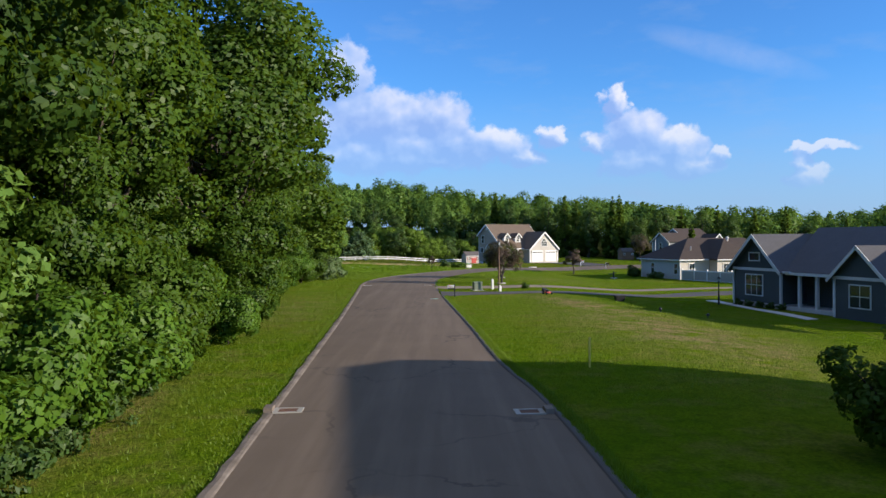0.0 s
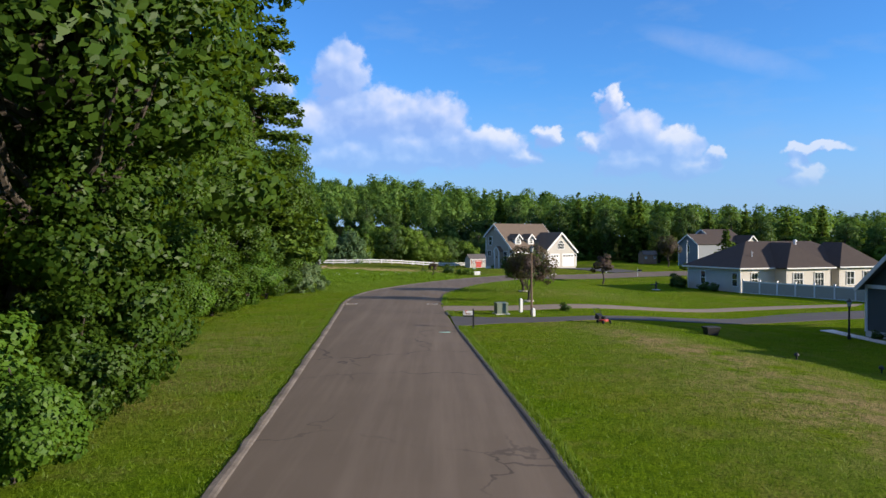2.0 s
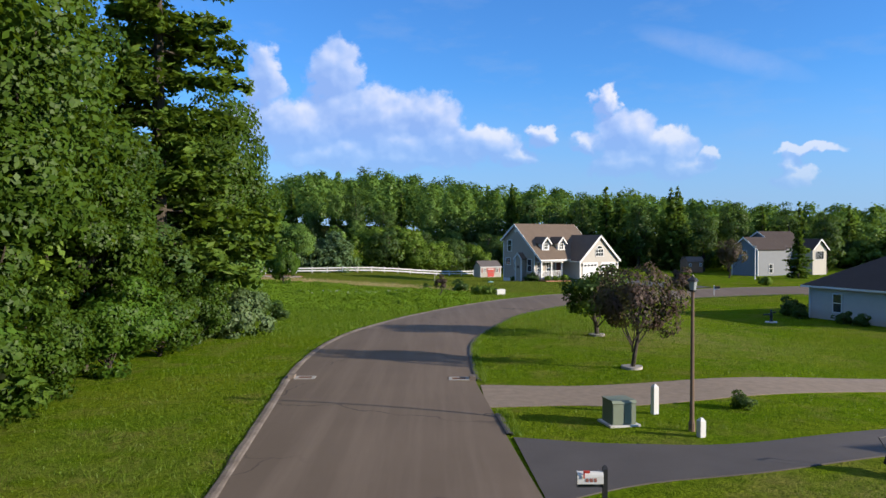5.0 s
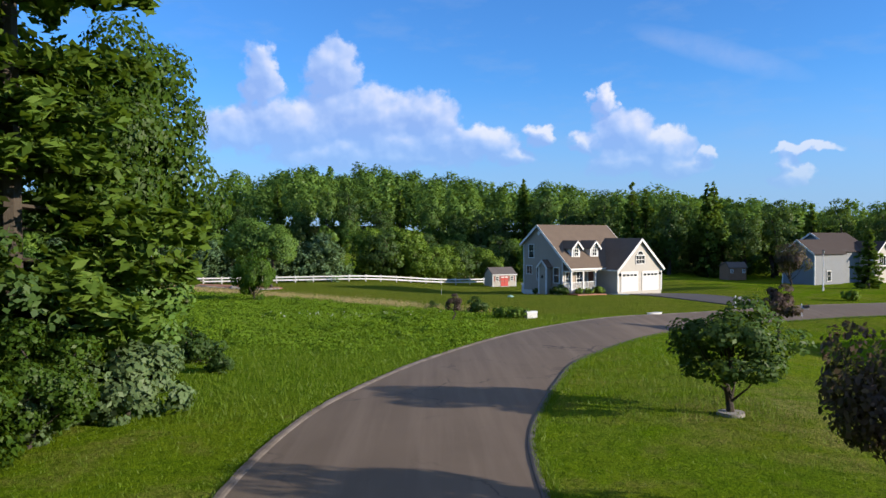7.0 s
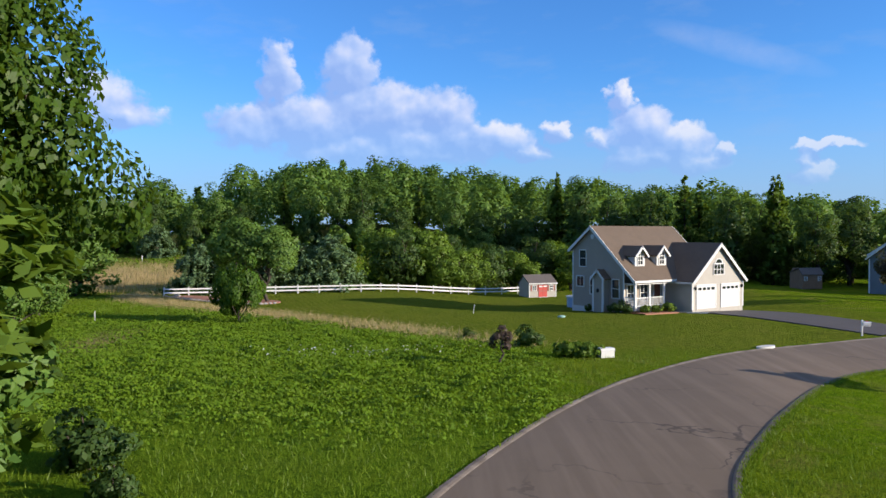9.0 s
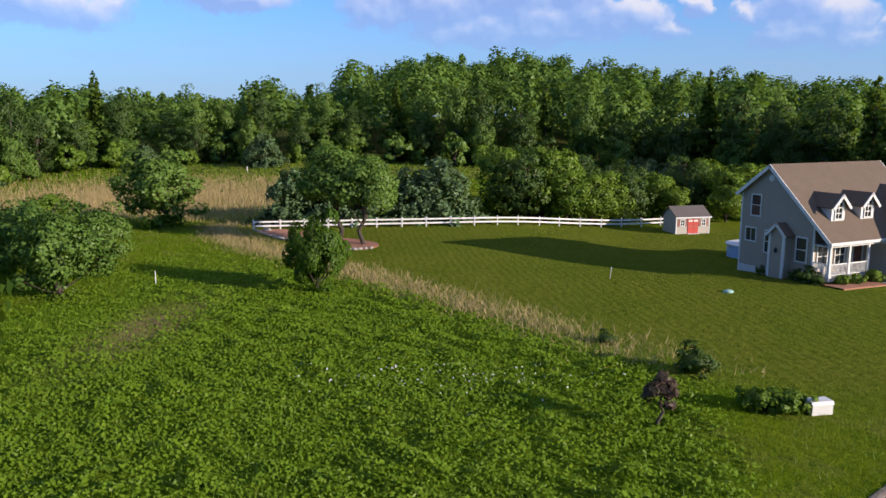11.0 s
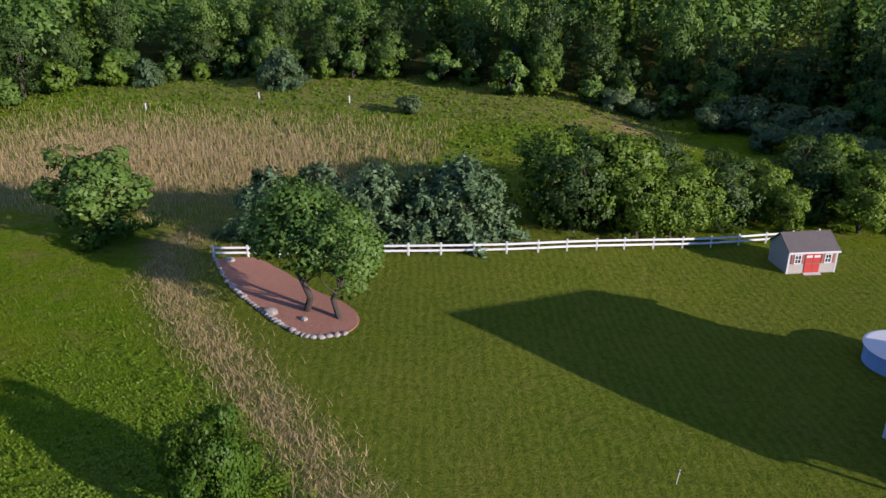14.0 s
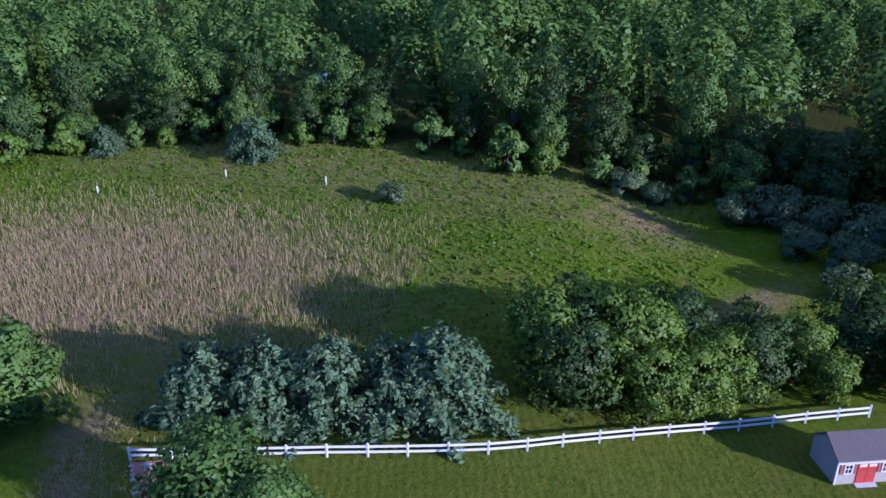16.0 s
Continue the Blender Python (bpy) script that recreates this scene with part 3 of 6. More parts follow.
path2("gravel_path", [(-0.8, 83.2), (4.8, 83.2), (15.9, 87.2), (27.6, 91.8), (40, 95)], [(-0.8, 79), (2, 79.3), (7, 80.0), (24.7, 88.0), (38, 92.5)], "gravel", 0.02, "bare brown gravel path between lawns", "path")

# ---- trees ----


def cards(points, normals, size, rng, stretch=1.5):
    """One small folded leaf blade at every point."""
    n = len(points)
    t = rng.normal(size=(n, 3))
    nrm = normals / (np.linalg.norm(normals, axis=1, keepdims=True) + 1e-6)
    a = np.cross(nrm, t)
    a /= np.linalg.norm(a, axis=1, keepdims=True) + 1e-6
    b = np.cross(nrm, a)
    sz = (size * rng.uniform(0.6, 1.35, n))[:, None]
    v = np.stack([points - a * sz * stretch / 2, points + b * sz * 0.5 + nrm * sz * 0.12, points + a * sz * stretch / 2, points - b * sz * 0.5 + nrm * sz * 0.12], 1).reshape(-1, 3)
    f = np.arange(4 * n).reshape(n, 4)[:, ::-1]
    return v, f


def quad_mesh(name, v, f, mat, parent=None, label="", soft=None):
    me = bpy.data.meshes.new(name)
    me.vertices.add(len(v))
    me.vertices.foreach_set("co", np.asarray(v, dtype=np.float32).ravel())
    me.loops.add(f.size)
    me.loops.foreach_set("vertex_index", f.astype(np.int32).ravel())
    me.polygons.add(len(f))
    k = f.shape[1]
    me.polygons.foreach_set("loop_start", np.arange(0, f.size, k, dtype=np.int32))
    me.update(calc_edges=True)
    if soft is not None:
        # foliage is shaded by its clump as well as by the single leaf
        me.shade_smooth()
        q = np.repeat(soft / (np.linalg.norm(soft, axis=1, keepdims=True) + 1e-6), k, axis=0)
        me.normals_split_custom_set_from_vertices(q.tolist())
    me.materials.append(MAT[mat])
    ob = new(name, me)
    ob.parent = parent
    return tagged(ob, label) if label else ob


def broadleaf(seed, high, wide, leaves, size, mat, label, bare=0.16, clumps=46, category="tree", name="tree", squash=1.0):
    """Tapered trunk and limbs; the crown is many leaf clumps with gaps."""
    rng = np.random.default_rng(seed)
    root = thing(name, Matrix.Identity(4), label, category)
    s = Solid()
    top = high * 0.8
    bend = rng.normal(0, wide * 0.05, (6, 2))
    bend[0] = 0
    stem = [(bend[i][0], bend[i][1], top * i / 5 - 0.15) for i in range(6)]
    r0 = high * 0.017 + 0.03
    s.tube(stem, [r0 * (1.25 - 0.2 * i) for i in range(6)], 8)
    base = high * bare
    cz, rz = (high + base) / 2, (high - base) / 2
    pts, nrm, soft = [], [], []
    per = leaves // clumps
    for c in range(clumps):
        d = rng.normal(size=3)
        d /= np.linalg.norm(d)
        if d[2] < -0.55 and bare > 0:
            d[2] *= -0.5
        rad = rng.uniform(0.35, 0.86) if c % 4 else rng.uniform(0.15, 0.5)
        egg = 1.0 + 0.18 * math.sin(3 * math.atan2(d[1], d[0]) + seed) - 0.25 * max(0, d[2]) ** 2 * squash
        ctr = np.array((d[0] * wide / 2 * rad * egg, d[1] * wide / 2 * rad * egg, cz + d[2] * rz * rad))
        cr = wide * rng.uniform(0.11, 0.19)
        if c % 5 == 0:
            z0 = max(base * 0.8, ctr[2] - wide * 0.3) * 0.75
            mid = ctr * 0.5 + np.array((0, 0, z0 * 0.25))
            z0 = max(z0, 0.2)
            s.tube([(0, 0, min(z0, top * 0.9)), tuple(mid), tuple(ctr)], [r0 * 0.45, r0 * 0.26, 0.02], 5)
        u = rng.normal(size=(per, 3))
        u /= np.linalg.norm(u, axis=1, keepdims=True)
        u = np.where((u @ d)[:, None] < -0.35, -u, u)
        q = ctr + u * np.array((1, 1, 0.75)) * cr * rng.uniform(0.7, 1.1, per)[:, None]
        pts.append(q)
        nrm.append(u * 0.8 + rng.normal(size=(per, 3)) * 0.45 + np.array((0, 0, 0.3)))
        soft.append(u * 0.8 + d * 0.45 + rng.normal(size=(per, 3)) * 0.28 + np.array((0, 0, 0.15)))
    v, f = cards(np.concatenate(pts), np.concatenate(nrm), size, rng)
    s.part("trunk", "bark", root)
    quad_mesh("crown", v, f, mat, root, soft=np.concatenate(soft))
    return root


def conifer(seed, high, wide, leaves, size, mat, label, bare=0.05, whorls=22, plate=0.3, shape=0.9):
    """A straight trunk with whorls of drooping boughs that carry needle sprays."""
    rng = np.random.default_rng(seed)
    root = thing("conifer_tree", Matrix.Identity(4), label, "tree")
    s = Solid()
    r0 = high * 0.014 + 0.03
    s.tube([(0, 0, -0.15), (0, 0, high * 0.5), (0, 0, high * 0.97)], [r0, r0 * 0.6, 0.02], 8)
    boughs = []
    for i in range(whorls):
        t = (i + rng.uniform(-0.3, 0.3)) / whorls
        z = high * (bare + (0.98 - bare) * max(0, t))
        ln = wide / 2 * (1 - max(0, t)) ** shape * rng.uniform(0.75, 1.15) + 0.15
        for k in range(7 if i < whorls * 0.8 else 4):
            a = rng.uniform(0, 6.283)
            boughs.append((z, a, ln * rng.uniform(0.6, 1.1)))
    tot = sum(b[2] for b in boughs)
    pts, nrm, soft = [], [], []
    for j, (z, a, ln) in enumerate(boughs):
        m = max(4, int(leaves * ln / tot))
        t = rng.uniform(0.12, 1.0, m) ** 0.75
        side = rng.normal(0, 0.16, m) * ln * (1.15 - t)
        drop = -0.18 * ln * t ** 1.5 + 0.10 * ln * t
        x = np.cos(a) * ln * t - np.sin(a) * side
        y = np.sin(a) * ln * t + np.cos(a) * side
        pts.append(np.stack([x, y, z + drop + rng.normal(0, plate * 0.5, m)], 1))
        nrm.append(rng.normal(size=(m, 3)) * 0.55 + np.array((0.2 * np.cos(a), 0.2 * np.sin(a), 0.8)))
        soft.append(rng.normal(size=(m, 3)) * 0.3 + np.stack([0.55 * np.cos(a) * t, 0.55 * np.sin(a) * t, 0.6 + 0 * t], 1))
        if j % 2 == 0:
            s.tube([(0, 0, z), (math.cos(a) * ln * 0.8, math.sin(a) * ln * 0.8, z - 0.08 * ln)], [r0 * 0.22, 0.015], 4)
    v, f = cards(np.concatenate(pts), np.concatenate(nrm), size, rng, 2.0)
    s.part("trunk", "bark", root)
    quad_mesh("crown", v, f, mat, root, soft=np.concatenate(soft))
    return root


def plant(ob, x, y, turn=0.0, s=1.0, first=False, dz=0.0, wide=None):
    m = on(x, y, dz, turn) @ Matrix.Diagonal((wide or s, wide or s, s, 1))
    if first:
        ob.matrix_world = m
        return ob
    return copy_thing(ob, m)


class Grove:
    """A template that is used up as the first tree and copied for the rest."""

    def __init__(self, ob):
        self.ob, self.used = ob, False

    def put(self, x, y, turn, s=1.0, wide=None):
        if not self.used:
            self.used = True
            self.pending = (x, y, turn, s, wide)
            return
        plant(self.ob, x, y, turn, s, wide=wide)

    def settle(self):
        if self.used:
            x, y, turn, s, wide = self.pending
            plant(self.ob, x, y, turn, s, True, wide=wide)


BIG = [Grove(broadleaf(11 + i, 22, 13, 44000, 0.20, m, "tall broadleaf tree with a full green summer crown", 0.03, 100)) for i, m in enumerate(("wood_leaf", "wood_dark", "wood_leaf"))]
OAK = Grove(broadleaf(31, 18.2, 12.0, 40000, 0.20, "wood_leaf", "tall round-headed oak at the wood's end", 0.10, 80))
PINE = [Grove(conifer(41 + i, 29, 12, 36000, 0.23, "needle", "tall dark pine with tiered boughs", 0.06, 30, 0.42, 0.5)) for i in range(2)]
BUSH = [Grove(broadleaf(51 + i, 5.0, 5.4, 12000, 0.135, m, "dense leafy bush at the edge of the wood", -0.12, 46, "bush", "bush")) for i, m in enumerate(("wood_leaf", "edge_leaf", "wood_leaf"))]
MID = [Grove(broadleaf(61 + i, 9, 7.2, 6200, 0.22, m, "young broadleaf tree in full leaf", -0.10, 60)) for i, m in enumerate(("leaf", "leaf_light", "leaf_dark"))]
WOOD = [Grove(broadleaf(71 + i, 17, 9.5, 6000, 0.29, m, "broadleaf tree at the edge of the far woods", -0.02, 60)) for i, m in enumerate(("leaf", "leaf_dark", "leaf", "leaf_dark"))]
FIR = [Grove(conifer(81 + i, 18, 7.5, 3600, 0.44, "needle", "dark conifer at the edge of the far woods", 0.0, 24, 0.35, 0.8)) for i in range(2)]
SPRUCE = [Grove(conifer(91 + i, 6.2, 8.2, 12000, 0.21, "spruce", "bushy blue-green spruce behind the white fence", 0.0, 20, 0.5, 0.35)) for i in range(2)]
SCRUB = [Grove(broadleaf(101 + i, 4.5, 5.0, 1500, 0.34, m, "low scrub at the foot of the woods", -0.15, 26, "bush", "bush")) for i, m in enumerate(("leaf", "leaf_light"))]

YARD = Grove(broadleaf(65, 9, 7.2, 7000, 0.19, "leaf", "olive-green yard tree standing in red mulch", 0.14, 60))
FRONT = Grove(broadleaf(55, 11.5, 7.0, 18000, 0.16, "wood_leaf", "leafy tree whose branches reach the ground", -0.05, 70))

rnd = random.Random(3)
# the wood along the road: tall trees behind, bushes in front
for i, (x, y, s) in enumerate([(-17, 4, 1.0), (-15, 20, 1.05), (-16, 33, 1.0), (-13.5, 46, 1.1), (-19, 60, 1.0), (-20.5, 70, 1.1), (-21, 81, 0.95), (-23, 92, 0.85),
                               (-13, -14, 1.0)]):
    BIG[i % 3].put(x, y, rnd.uniform(0, 360), s, s * 1.1 if i == 3 else s)
PINE[0].put(-20.6, 101.5, 20, 1.15, 1.35)
for i, (x, y) in enumerate([(-27, 12), (-26, 28), (-26, 44), (-29, 58), (-31, 76), (-33, 94), (-37, 66), (-36, 36)]):
    WOOD[i % 2].put(x, y, rnd.uniform(0, 360), 1.5)
for x, y, s in ((-38, 146, 1.45), (-42.5, 149, 1.35), (-41, 155, 1.2), (-47, 152, 1.3)):
    MID[0].put(x, y, rnd.uniform(0, 360), s * 0.55, s * 0.58)
PINE[1].put(-17.5, 12, 70, 0.95)
PINE[0].put(-21.5, 76, 140, 0.95)
PINE[1].put(-22.5, 88, 200, 0.95)
OAK.put(-20.0, 109.2, 0, 1.06, 0.84)
for i, (x, y, s) in enumerate([(-10.3, 14, 0.95), (-10.4, 19, 1.05), (-11.0, 24.5, 0.95), (-11.9, 29.5, 1.1), (-12.8, 35, 1.0), (-13.8, 40.5, 1.0), (-14.8, 46, 1.05), (-16.2, 51, 0.95), (-17.3, 56, 1.0), (-17.8, 61, 0.9), (-18.3, 66, 1.0),
                               (-17.9, 71, 0.95), (-17.5, 76, 1.05), (-17.6, 81, 0.9), (-17.4, 86, 1.05), (-17, 91, 0.95), (-16.6, 95, 0.8), (-20, 105, 0.8), (-11, 6, 1.2), (-10, -3, 1.2), (-14, 34, 1.35), (-11.6, 43.5, 0.85), (-12.2, 48.5, 0.9), (-10.9, 38.5, 0.7), (-17.5, 48, 1.4), (-20.5, 62, 1.4), (-20.5, 77, 1.4)]):
    BUSH[(i * 2) % 3 if i > 2 else 1].put(x, y, rnd.uniform(0, 360), s)
for i, (x, y, s) in enumerate([(-15.5, 24, 1.0), (-17, 41, 1.05), (-20, 57, 1.05), (-22, 66, 1.0), (-22, 86, 0.95), (-21, 97, 0.9), (-18.3, 106.5, 0.92), (-49, 160, 0.7), (-56, 158, 0.7), (-62, 166, 0.6)]):
    MID[i % 3].put(x, y, rnd.uniform(0, 360), s, s * 1.1)
for i, (x, y, s) in enumerate([(-14.3, 28, 0.95), (-15.2, 37, 1.0), (-12.6, 46.5, 1.0), (-15.5, 51.5, 1.05), (-18.8, 61, 1.1), (-19.2, 71, 1.05), (-19.2, 79, 1.1), (-19, 87, 1.0), (-12.8, 17, 0.9)]):
    FRONT.put(x, y, rnd.uniform(0, 360), s)
# trees of the yard and the field
BUSH[1].put(-22, 150, 40, 1.3, 0.74)
MID[0].put(-48.5, 176.5, 80, 1.05, 1.4)
YARD.put(-26.7, 169.4, 10, 1.06, 1.2)
YARD.put(-24.0, 168.8, 200, 0.96, 0.98)
for x, y, s in ((-35.5, 181.0, 0.95), (-31.5, 182.2, 1.0), (-27.2, 183.6, 1.0), (-19.8, 186, 1.12), (-23.2, 185.2, 0.95)):
    SPRUCE[0].put(x, y, rnd.uniform(0, 360), s)
for i, (x, y, s) in enumerate([(-14, 192, 1.08), (-11.5, 189.8, 0.95), (-9, 193, 1.15), (-6.0, 190.6, 0.85), (-4.5, 197.5, 1.0), (-1.5, 194.5, 0.86), (4.5, 199.5, 0.8), (9, 202, 1.0), (13, 199, 0.85), (16, 203, 0.95), (1.5, 200, 0.72), (-9.5, 197, 0.9), (20, 200, 0.9), (-12.8, 193.5, 1.0), (-7.5, 194, 1.1), (-3.2, 192.2, 0.8), (0.8, 197, 0.9), (6.5, 197.5, 0.6), (11, 205, 1.0)]):
    MID[(i * 2) % 3 if i % 3 else 1].put(x, y, rnd.uniform(0, 360), s)
# a dark tree beside the lawn, and the shelter of trees that shades the road's start
BUSH[0].put(11.3, 18.0, 30, 0.72, 0.8)
# the edge of the far woods
pts = [(q.x, q.y) for q in spline([(*e, 0) for e in EDGE], 4.6)]
for i, (x, y) in enumerate(pts):
    x, y = x + rnd.uniform(-2, 2), y + rnd.uniform(-1, 3)
    tall = float(np.interp(x, [-120, -82, -70, -50, -5, 20, 60, 90, 120], [0.9, 0.95, 0.8, 0.92, 0.98, 1.0, 0.84, 0.75, 0.75]))
    if i % 5 == 2 or (x > 60 and i % 4 == 1):
        FIR[i % 2].put(x, y, rnd.uniform(0, 360), tall * rnd.uniform(0.7, 1.15))
    else:
        # from x 8 to 48 darker leaves put the woods' shade into the colour
        WOOD[(1 + 2 * (i % 2)) if 8 < x < 48 else (i * 3 // 2) % 4].put(x, y, rnd.uniform(0, 360), tall * rnd.uniform(0.62, 1.1), tall * rnd.uniform(0.65, 1.0))
    if x > -75:
        SCRUB[0].put(x, y + 3.0, rnd.uniform(0, 360), rnd.uniform(1.0, 1.7))
    if i % 2:
        MID[0 if i % 4 == 1 else 2].put(x * 0.99, y - 2.0, rnd.uniform(0, 360), rnd.uniform(0.75, 1.1), rnd.uniform(0.7, 0.95))
    SCRUB[i % 2].put(x * 0.985, y - 4.5, rnd.uniform(0, 360), rnd.uniform(0.6, 1.3))
# a dense dark stand behind the blue house
for i, (x, y, s) in enumerate([(46, 208, 0.9), (52, 206, 0.85), (58, 208, 0.88), (64, 206, 0.8), (70, 208, 0.85), (76, 204, 0.8), (49, 213, 0.95), (61, 213, 0.92), (40, 211, 0.95), (34, 214, 0.95)]):
    (FIR[i % 2] if i % 3 == 0 else WOOD[1 + 2 * (i % 2)]).put(x, y, rnd.uniform(0, 360), s * rnd.uniform(0.9, 1.08), s)
# round bushes before them
for x, y, s in ((-58.5, 229, 0.95), (-79, 226, 0.65), (-96, 205, 0.9), (-90, 200, 0.85), (-100, 196, 1.0)):
    SPRUCE[1].put(x, y, rnd.uniform(0, 360), s)
for g in (*BIG, OAK, FRONT, YARD, *PINE, *BUSH, *MID, *WOOD, *FIR, *SPRUCE, *SCRUB):
    g.settle()


def far_woods():
    """The woods behind the edge, crown by crown, as one mass."""
    rng = np.random.default_rng(17)
    V, N, S = [], [], []
    e = np.array(EDGE)
    for k in range(760):
        a = rng.uniform(0, len(e) - 1.001)
        i = int(a)
        q = e[i] * (1 - a + i) + e[i + 1] * (a - i)
        out = rng.uniform(6, 120) if k < 560 else rng.uniform(100, 190)
        d = q - np.array((0, 120))
        d = d / np.hypot(*d)
        x, y = q + d * out + rng.normal(0, 3, 2)
        hgt = rng.uniform(12, 19) * float(np.interp(x, [-160, -95, -75, -55, -5, 20, 60, 110], [0.8, 0.75, 0.7, 1.0, 1.05, 0.92, 0.82, 0.75]))
        z0 = float(height(x, y))
        w = rng.uniform(5, 9)
        m = 520
        u = rng.normal(size=(m, 3))
        u /= np.linalg.norm(u, axis=1, keepdims=True)
        u[:, 2] = np.where(u[:, 2] < -0.3, -u[:, 2], u[:, 2])
        lump = 1 + 0.3 * np.sin(4 * np.arctan2(u[:, 1], u[:, 0]) + 5 * u[:, 2] + k)
        p = np.stack([x + u[:, 0] * w / 2 * lump, y + u[:, 1] * w / 2 * lump, z0 + hgt * 0.55 + u[:, 2] * hgt * 0.45 * (0.8 + 0.2 * lump)], 1)
        if k % 6 == 0:
            # a conifer: tapered, with ragged tiers
            t = rng.uniform(0, 1, m) ** 0.8
            r = w * 0.42 * (1 - t) ** 0.8 * (0.75 + 0.35 * np.sin(t * 40 + k)) + 0.1
            p = np.stack([x + u[:, 0] * r, y + u[:, 1] * r, z0 + hgt * 0.98 * (0.12 + 0.88 * t)], 1)
        V.append(p + rng.normal(0, 0.35, (m, 3)))
        N.append(u + rng.normal(0, 0.4, (m, 3)) + np.array((0, 0, 0.25)))
        S.append(u + rng.normal(0, 0.25, (m, 3)) + np.array((0, 0, 0.2)))
    v, f = cards(np.concatenate(V), np.concatenate(N), 0.58, rng)
    ob = quad_mesh("far_woods", v, f, "leaf", soft=np.concatenate(S))
    tagged(ob, "dense mixed green woods on rising ground", "woods", kind="stuff")


far_woods()


# ---- houses ----
def window(parent, m, w, h, cols=2, rows=2, frame_mat="white", name="window"):
    """A framed window that faces -y of m, its middle at m's origin."""
    b = 0.09
    s = Solid()
    ring = lambda x, z, y: [(-x, y, -z), (x, y, -z), (x, y, z), (-x, y, z)]
    s.v = [Vector(q) for q in (*ring(w / 2 + b, h / 2 + b, -0.07), *ring(w / 2, h / 2, -0.07), *ring(w / 2, h / 2, 0.02), *ring(w / 2 + b, h / 2 + b, 0.02))]
    s.f = [[4 * r + i, 4 * r + (i + 1) % 4, (4 * r + 4) % 16 + (i + 1) % 4, (4 * r + 4) % 16 + i] for r in range(4) for i in range(4)]
    f = s.part(name, frame_mat, parent)
    f.matrix_local = m
    for c in range(1, cols):
        x = -w / 2 + w * c / cols
        Solid().box(x - 0.025, x + 0.025, -0.045, 0.0, -h / 2, h / 2).part("glazing_bar", frame_mat, f)
    for r in range(1, rows):
        z = -h / 2 + h * r / rows
        Solid().box(-w / 2, w / 2, -0.047, 0.0, z - 0.03, z + 0.03).part("glazing_bar", frame_mat, f)
    Solid().box(-w / 2 + 0.002, w / 2 - 0.002, -0.03, 0.01, -h / 2 + 0.002, h / 2 - 0.002).part("pane", "glass", f)
    return f


def facing(x, y, z, turn):
    return pose(x, y, z, 0, 0, turn)


def main_house():
    h = thing("house", pose(12.68, 158.06, 0.10, 0, 0, 34.23), "taupe two-storey house with tan shingle roof, dormers and double garage", "house")
    W, D, VP, H = 11.5, 8.79, 6.08, 7.96
    slope = (H - 2.85) / (VP - 0.34)
    back = (H - 5.59) / (9.19 - VP)
    fz = lambda v: 2.85 + (v - 0.34) * slope
    bz = lambda v: H - (v - VP) * back
    body = Solid().along_x([(2.0, -1.3), (D, -1.3), (D, bz(D) - 0.2), (VP, H - 0.22), (2.0, fz(2.0) - 0.22)], 0, W)
    body.part("wall", "taupe", h)
    Solid().box(-0.02, W + 0.02, 1.98, D + 0.02, -1.4, 0.0).part("foundation", "slab", h, "pale concrete foundation")
    Solid().slab([(-0.32, 0.34, 2.85), (W + 0.32, 0.34, 2.85), (W + 0.32, VP, H), (-0.32, VP, H)], 0.16).part("roof", "tan_roof", h)
    Solid().slab([(-0.32, VP, H), (W + 0.32, VP, H), (W + 0.32, 9.19, 5.59), (-0.32, 9.19, 5.59)], 0.16).part("roof", "tan_roof", h)
    # rake boards, corner boards, eave boards
    for u in (-0.36, W + 0.30):
        t = Solid()
        t.slab([(u, 0.30, 2.82), (u + 0.06, 0.30, 2.82), (u + 0.06, VP, H + 0.012), (u, VP, H + 0.012)], 0.26)
        t.slab([(u, VP, H + 0.012), (u + 0.06, VP, H + 0.012), (u + 0.06, 9.22, 5.575), (u, 9.22, 5.575)], 0.26)
        t.part("rake_board", "white", h)
    for v in (2.0, D):
        Solid().box(-0.03, 0.10, v - 0.08, v + 0.05, -0.9 if v > 3 else 0.0, (fz(2) if v < 3 else bz(D)) - 0.3).part("corner_board", "white", h)
    Solid().box(-0.32, 5.5, 0.26, 0.36, 2.62, 2.83).part("gutter", "white", h)
    Solid().box(-0.32, W + 0.3, 9.17, 9.27, 5.40, 5.57).part("gutter", "white", h)
    s = Solid()
    s.lathe([(0.24, -0.03), (0.24, 0.03), (0.20, 0.05), (0.0, 0.05)], 14)
    vent = s.part("gable_vent", "white", h)
    vent.matrix_local = pose(0, VP, 6.9, 0, -90, 0)
    # windows of the gable wall
    for v, z, ww, hh, c, r in ((7.35, 4.75, 0.85, 1.55, 1, 2), (7.7, 2.45, 0.95, 0.95, 2, 1), (5.85, 2.1, 0.85, 1.6, 1, 2), (2.95, 1.95, 0.85, 1.7, 1, 2)):
        window(h, facing(-0.01, v, z, -90), ww, hh, c, r)
    # bay with its own small gable roof
    bay = Solid().along_x([(3.85, -1.2), (5.2, -1.2), (5.2, 3.0), (4.525, 3.6), (3.85, 3.0)], -0.8, 0.0).part("bay", "taupe", h, "taupe boxed bay on the gable wall")
    for a, b in ((3.55, 4.525), (5.5, 4.525)):
        Solid().slab([(-0.95, a, 2.86), (0.0, a, 2.86), (0.0, b, 3.78), (-0.95, b, 3.78)], 0.1).part("bay_roof", "tan_roof", bay)
        Solid().slab([(-1.0, a, 2.84), (-0.94, a, 2.84), (-0.94, b, 3.80), (-1.0, b, 3.80)], 0.2).part("rake_board", "white", bay)
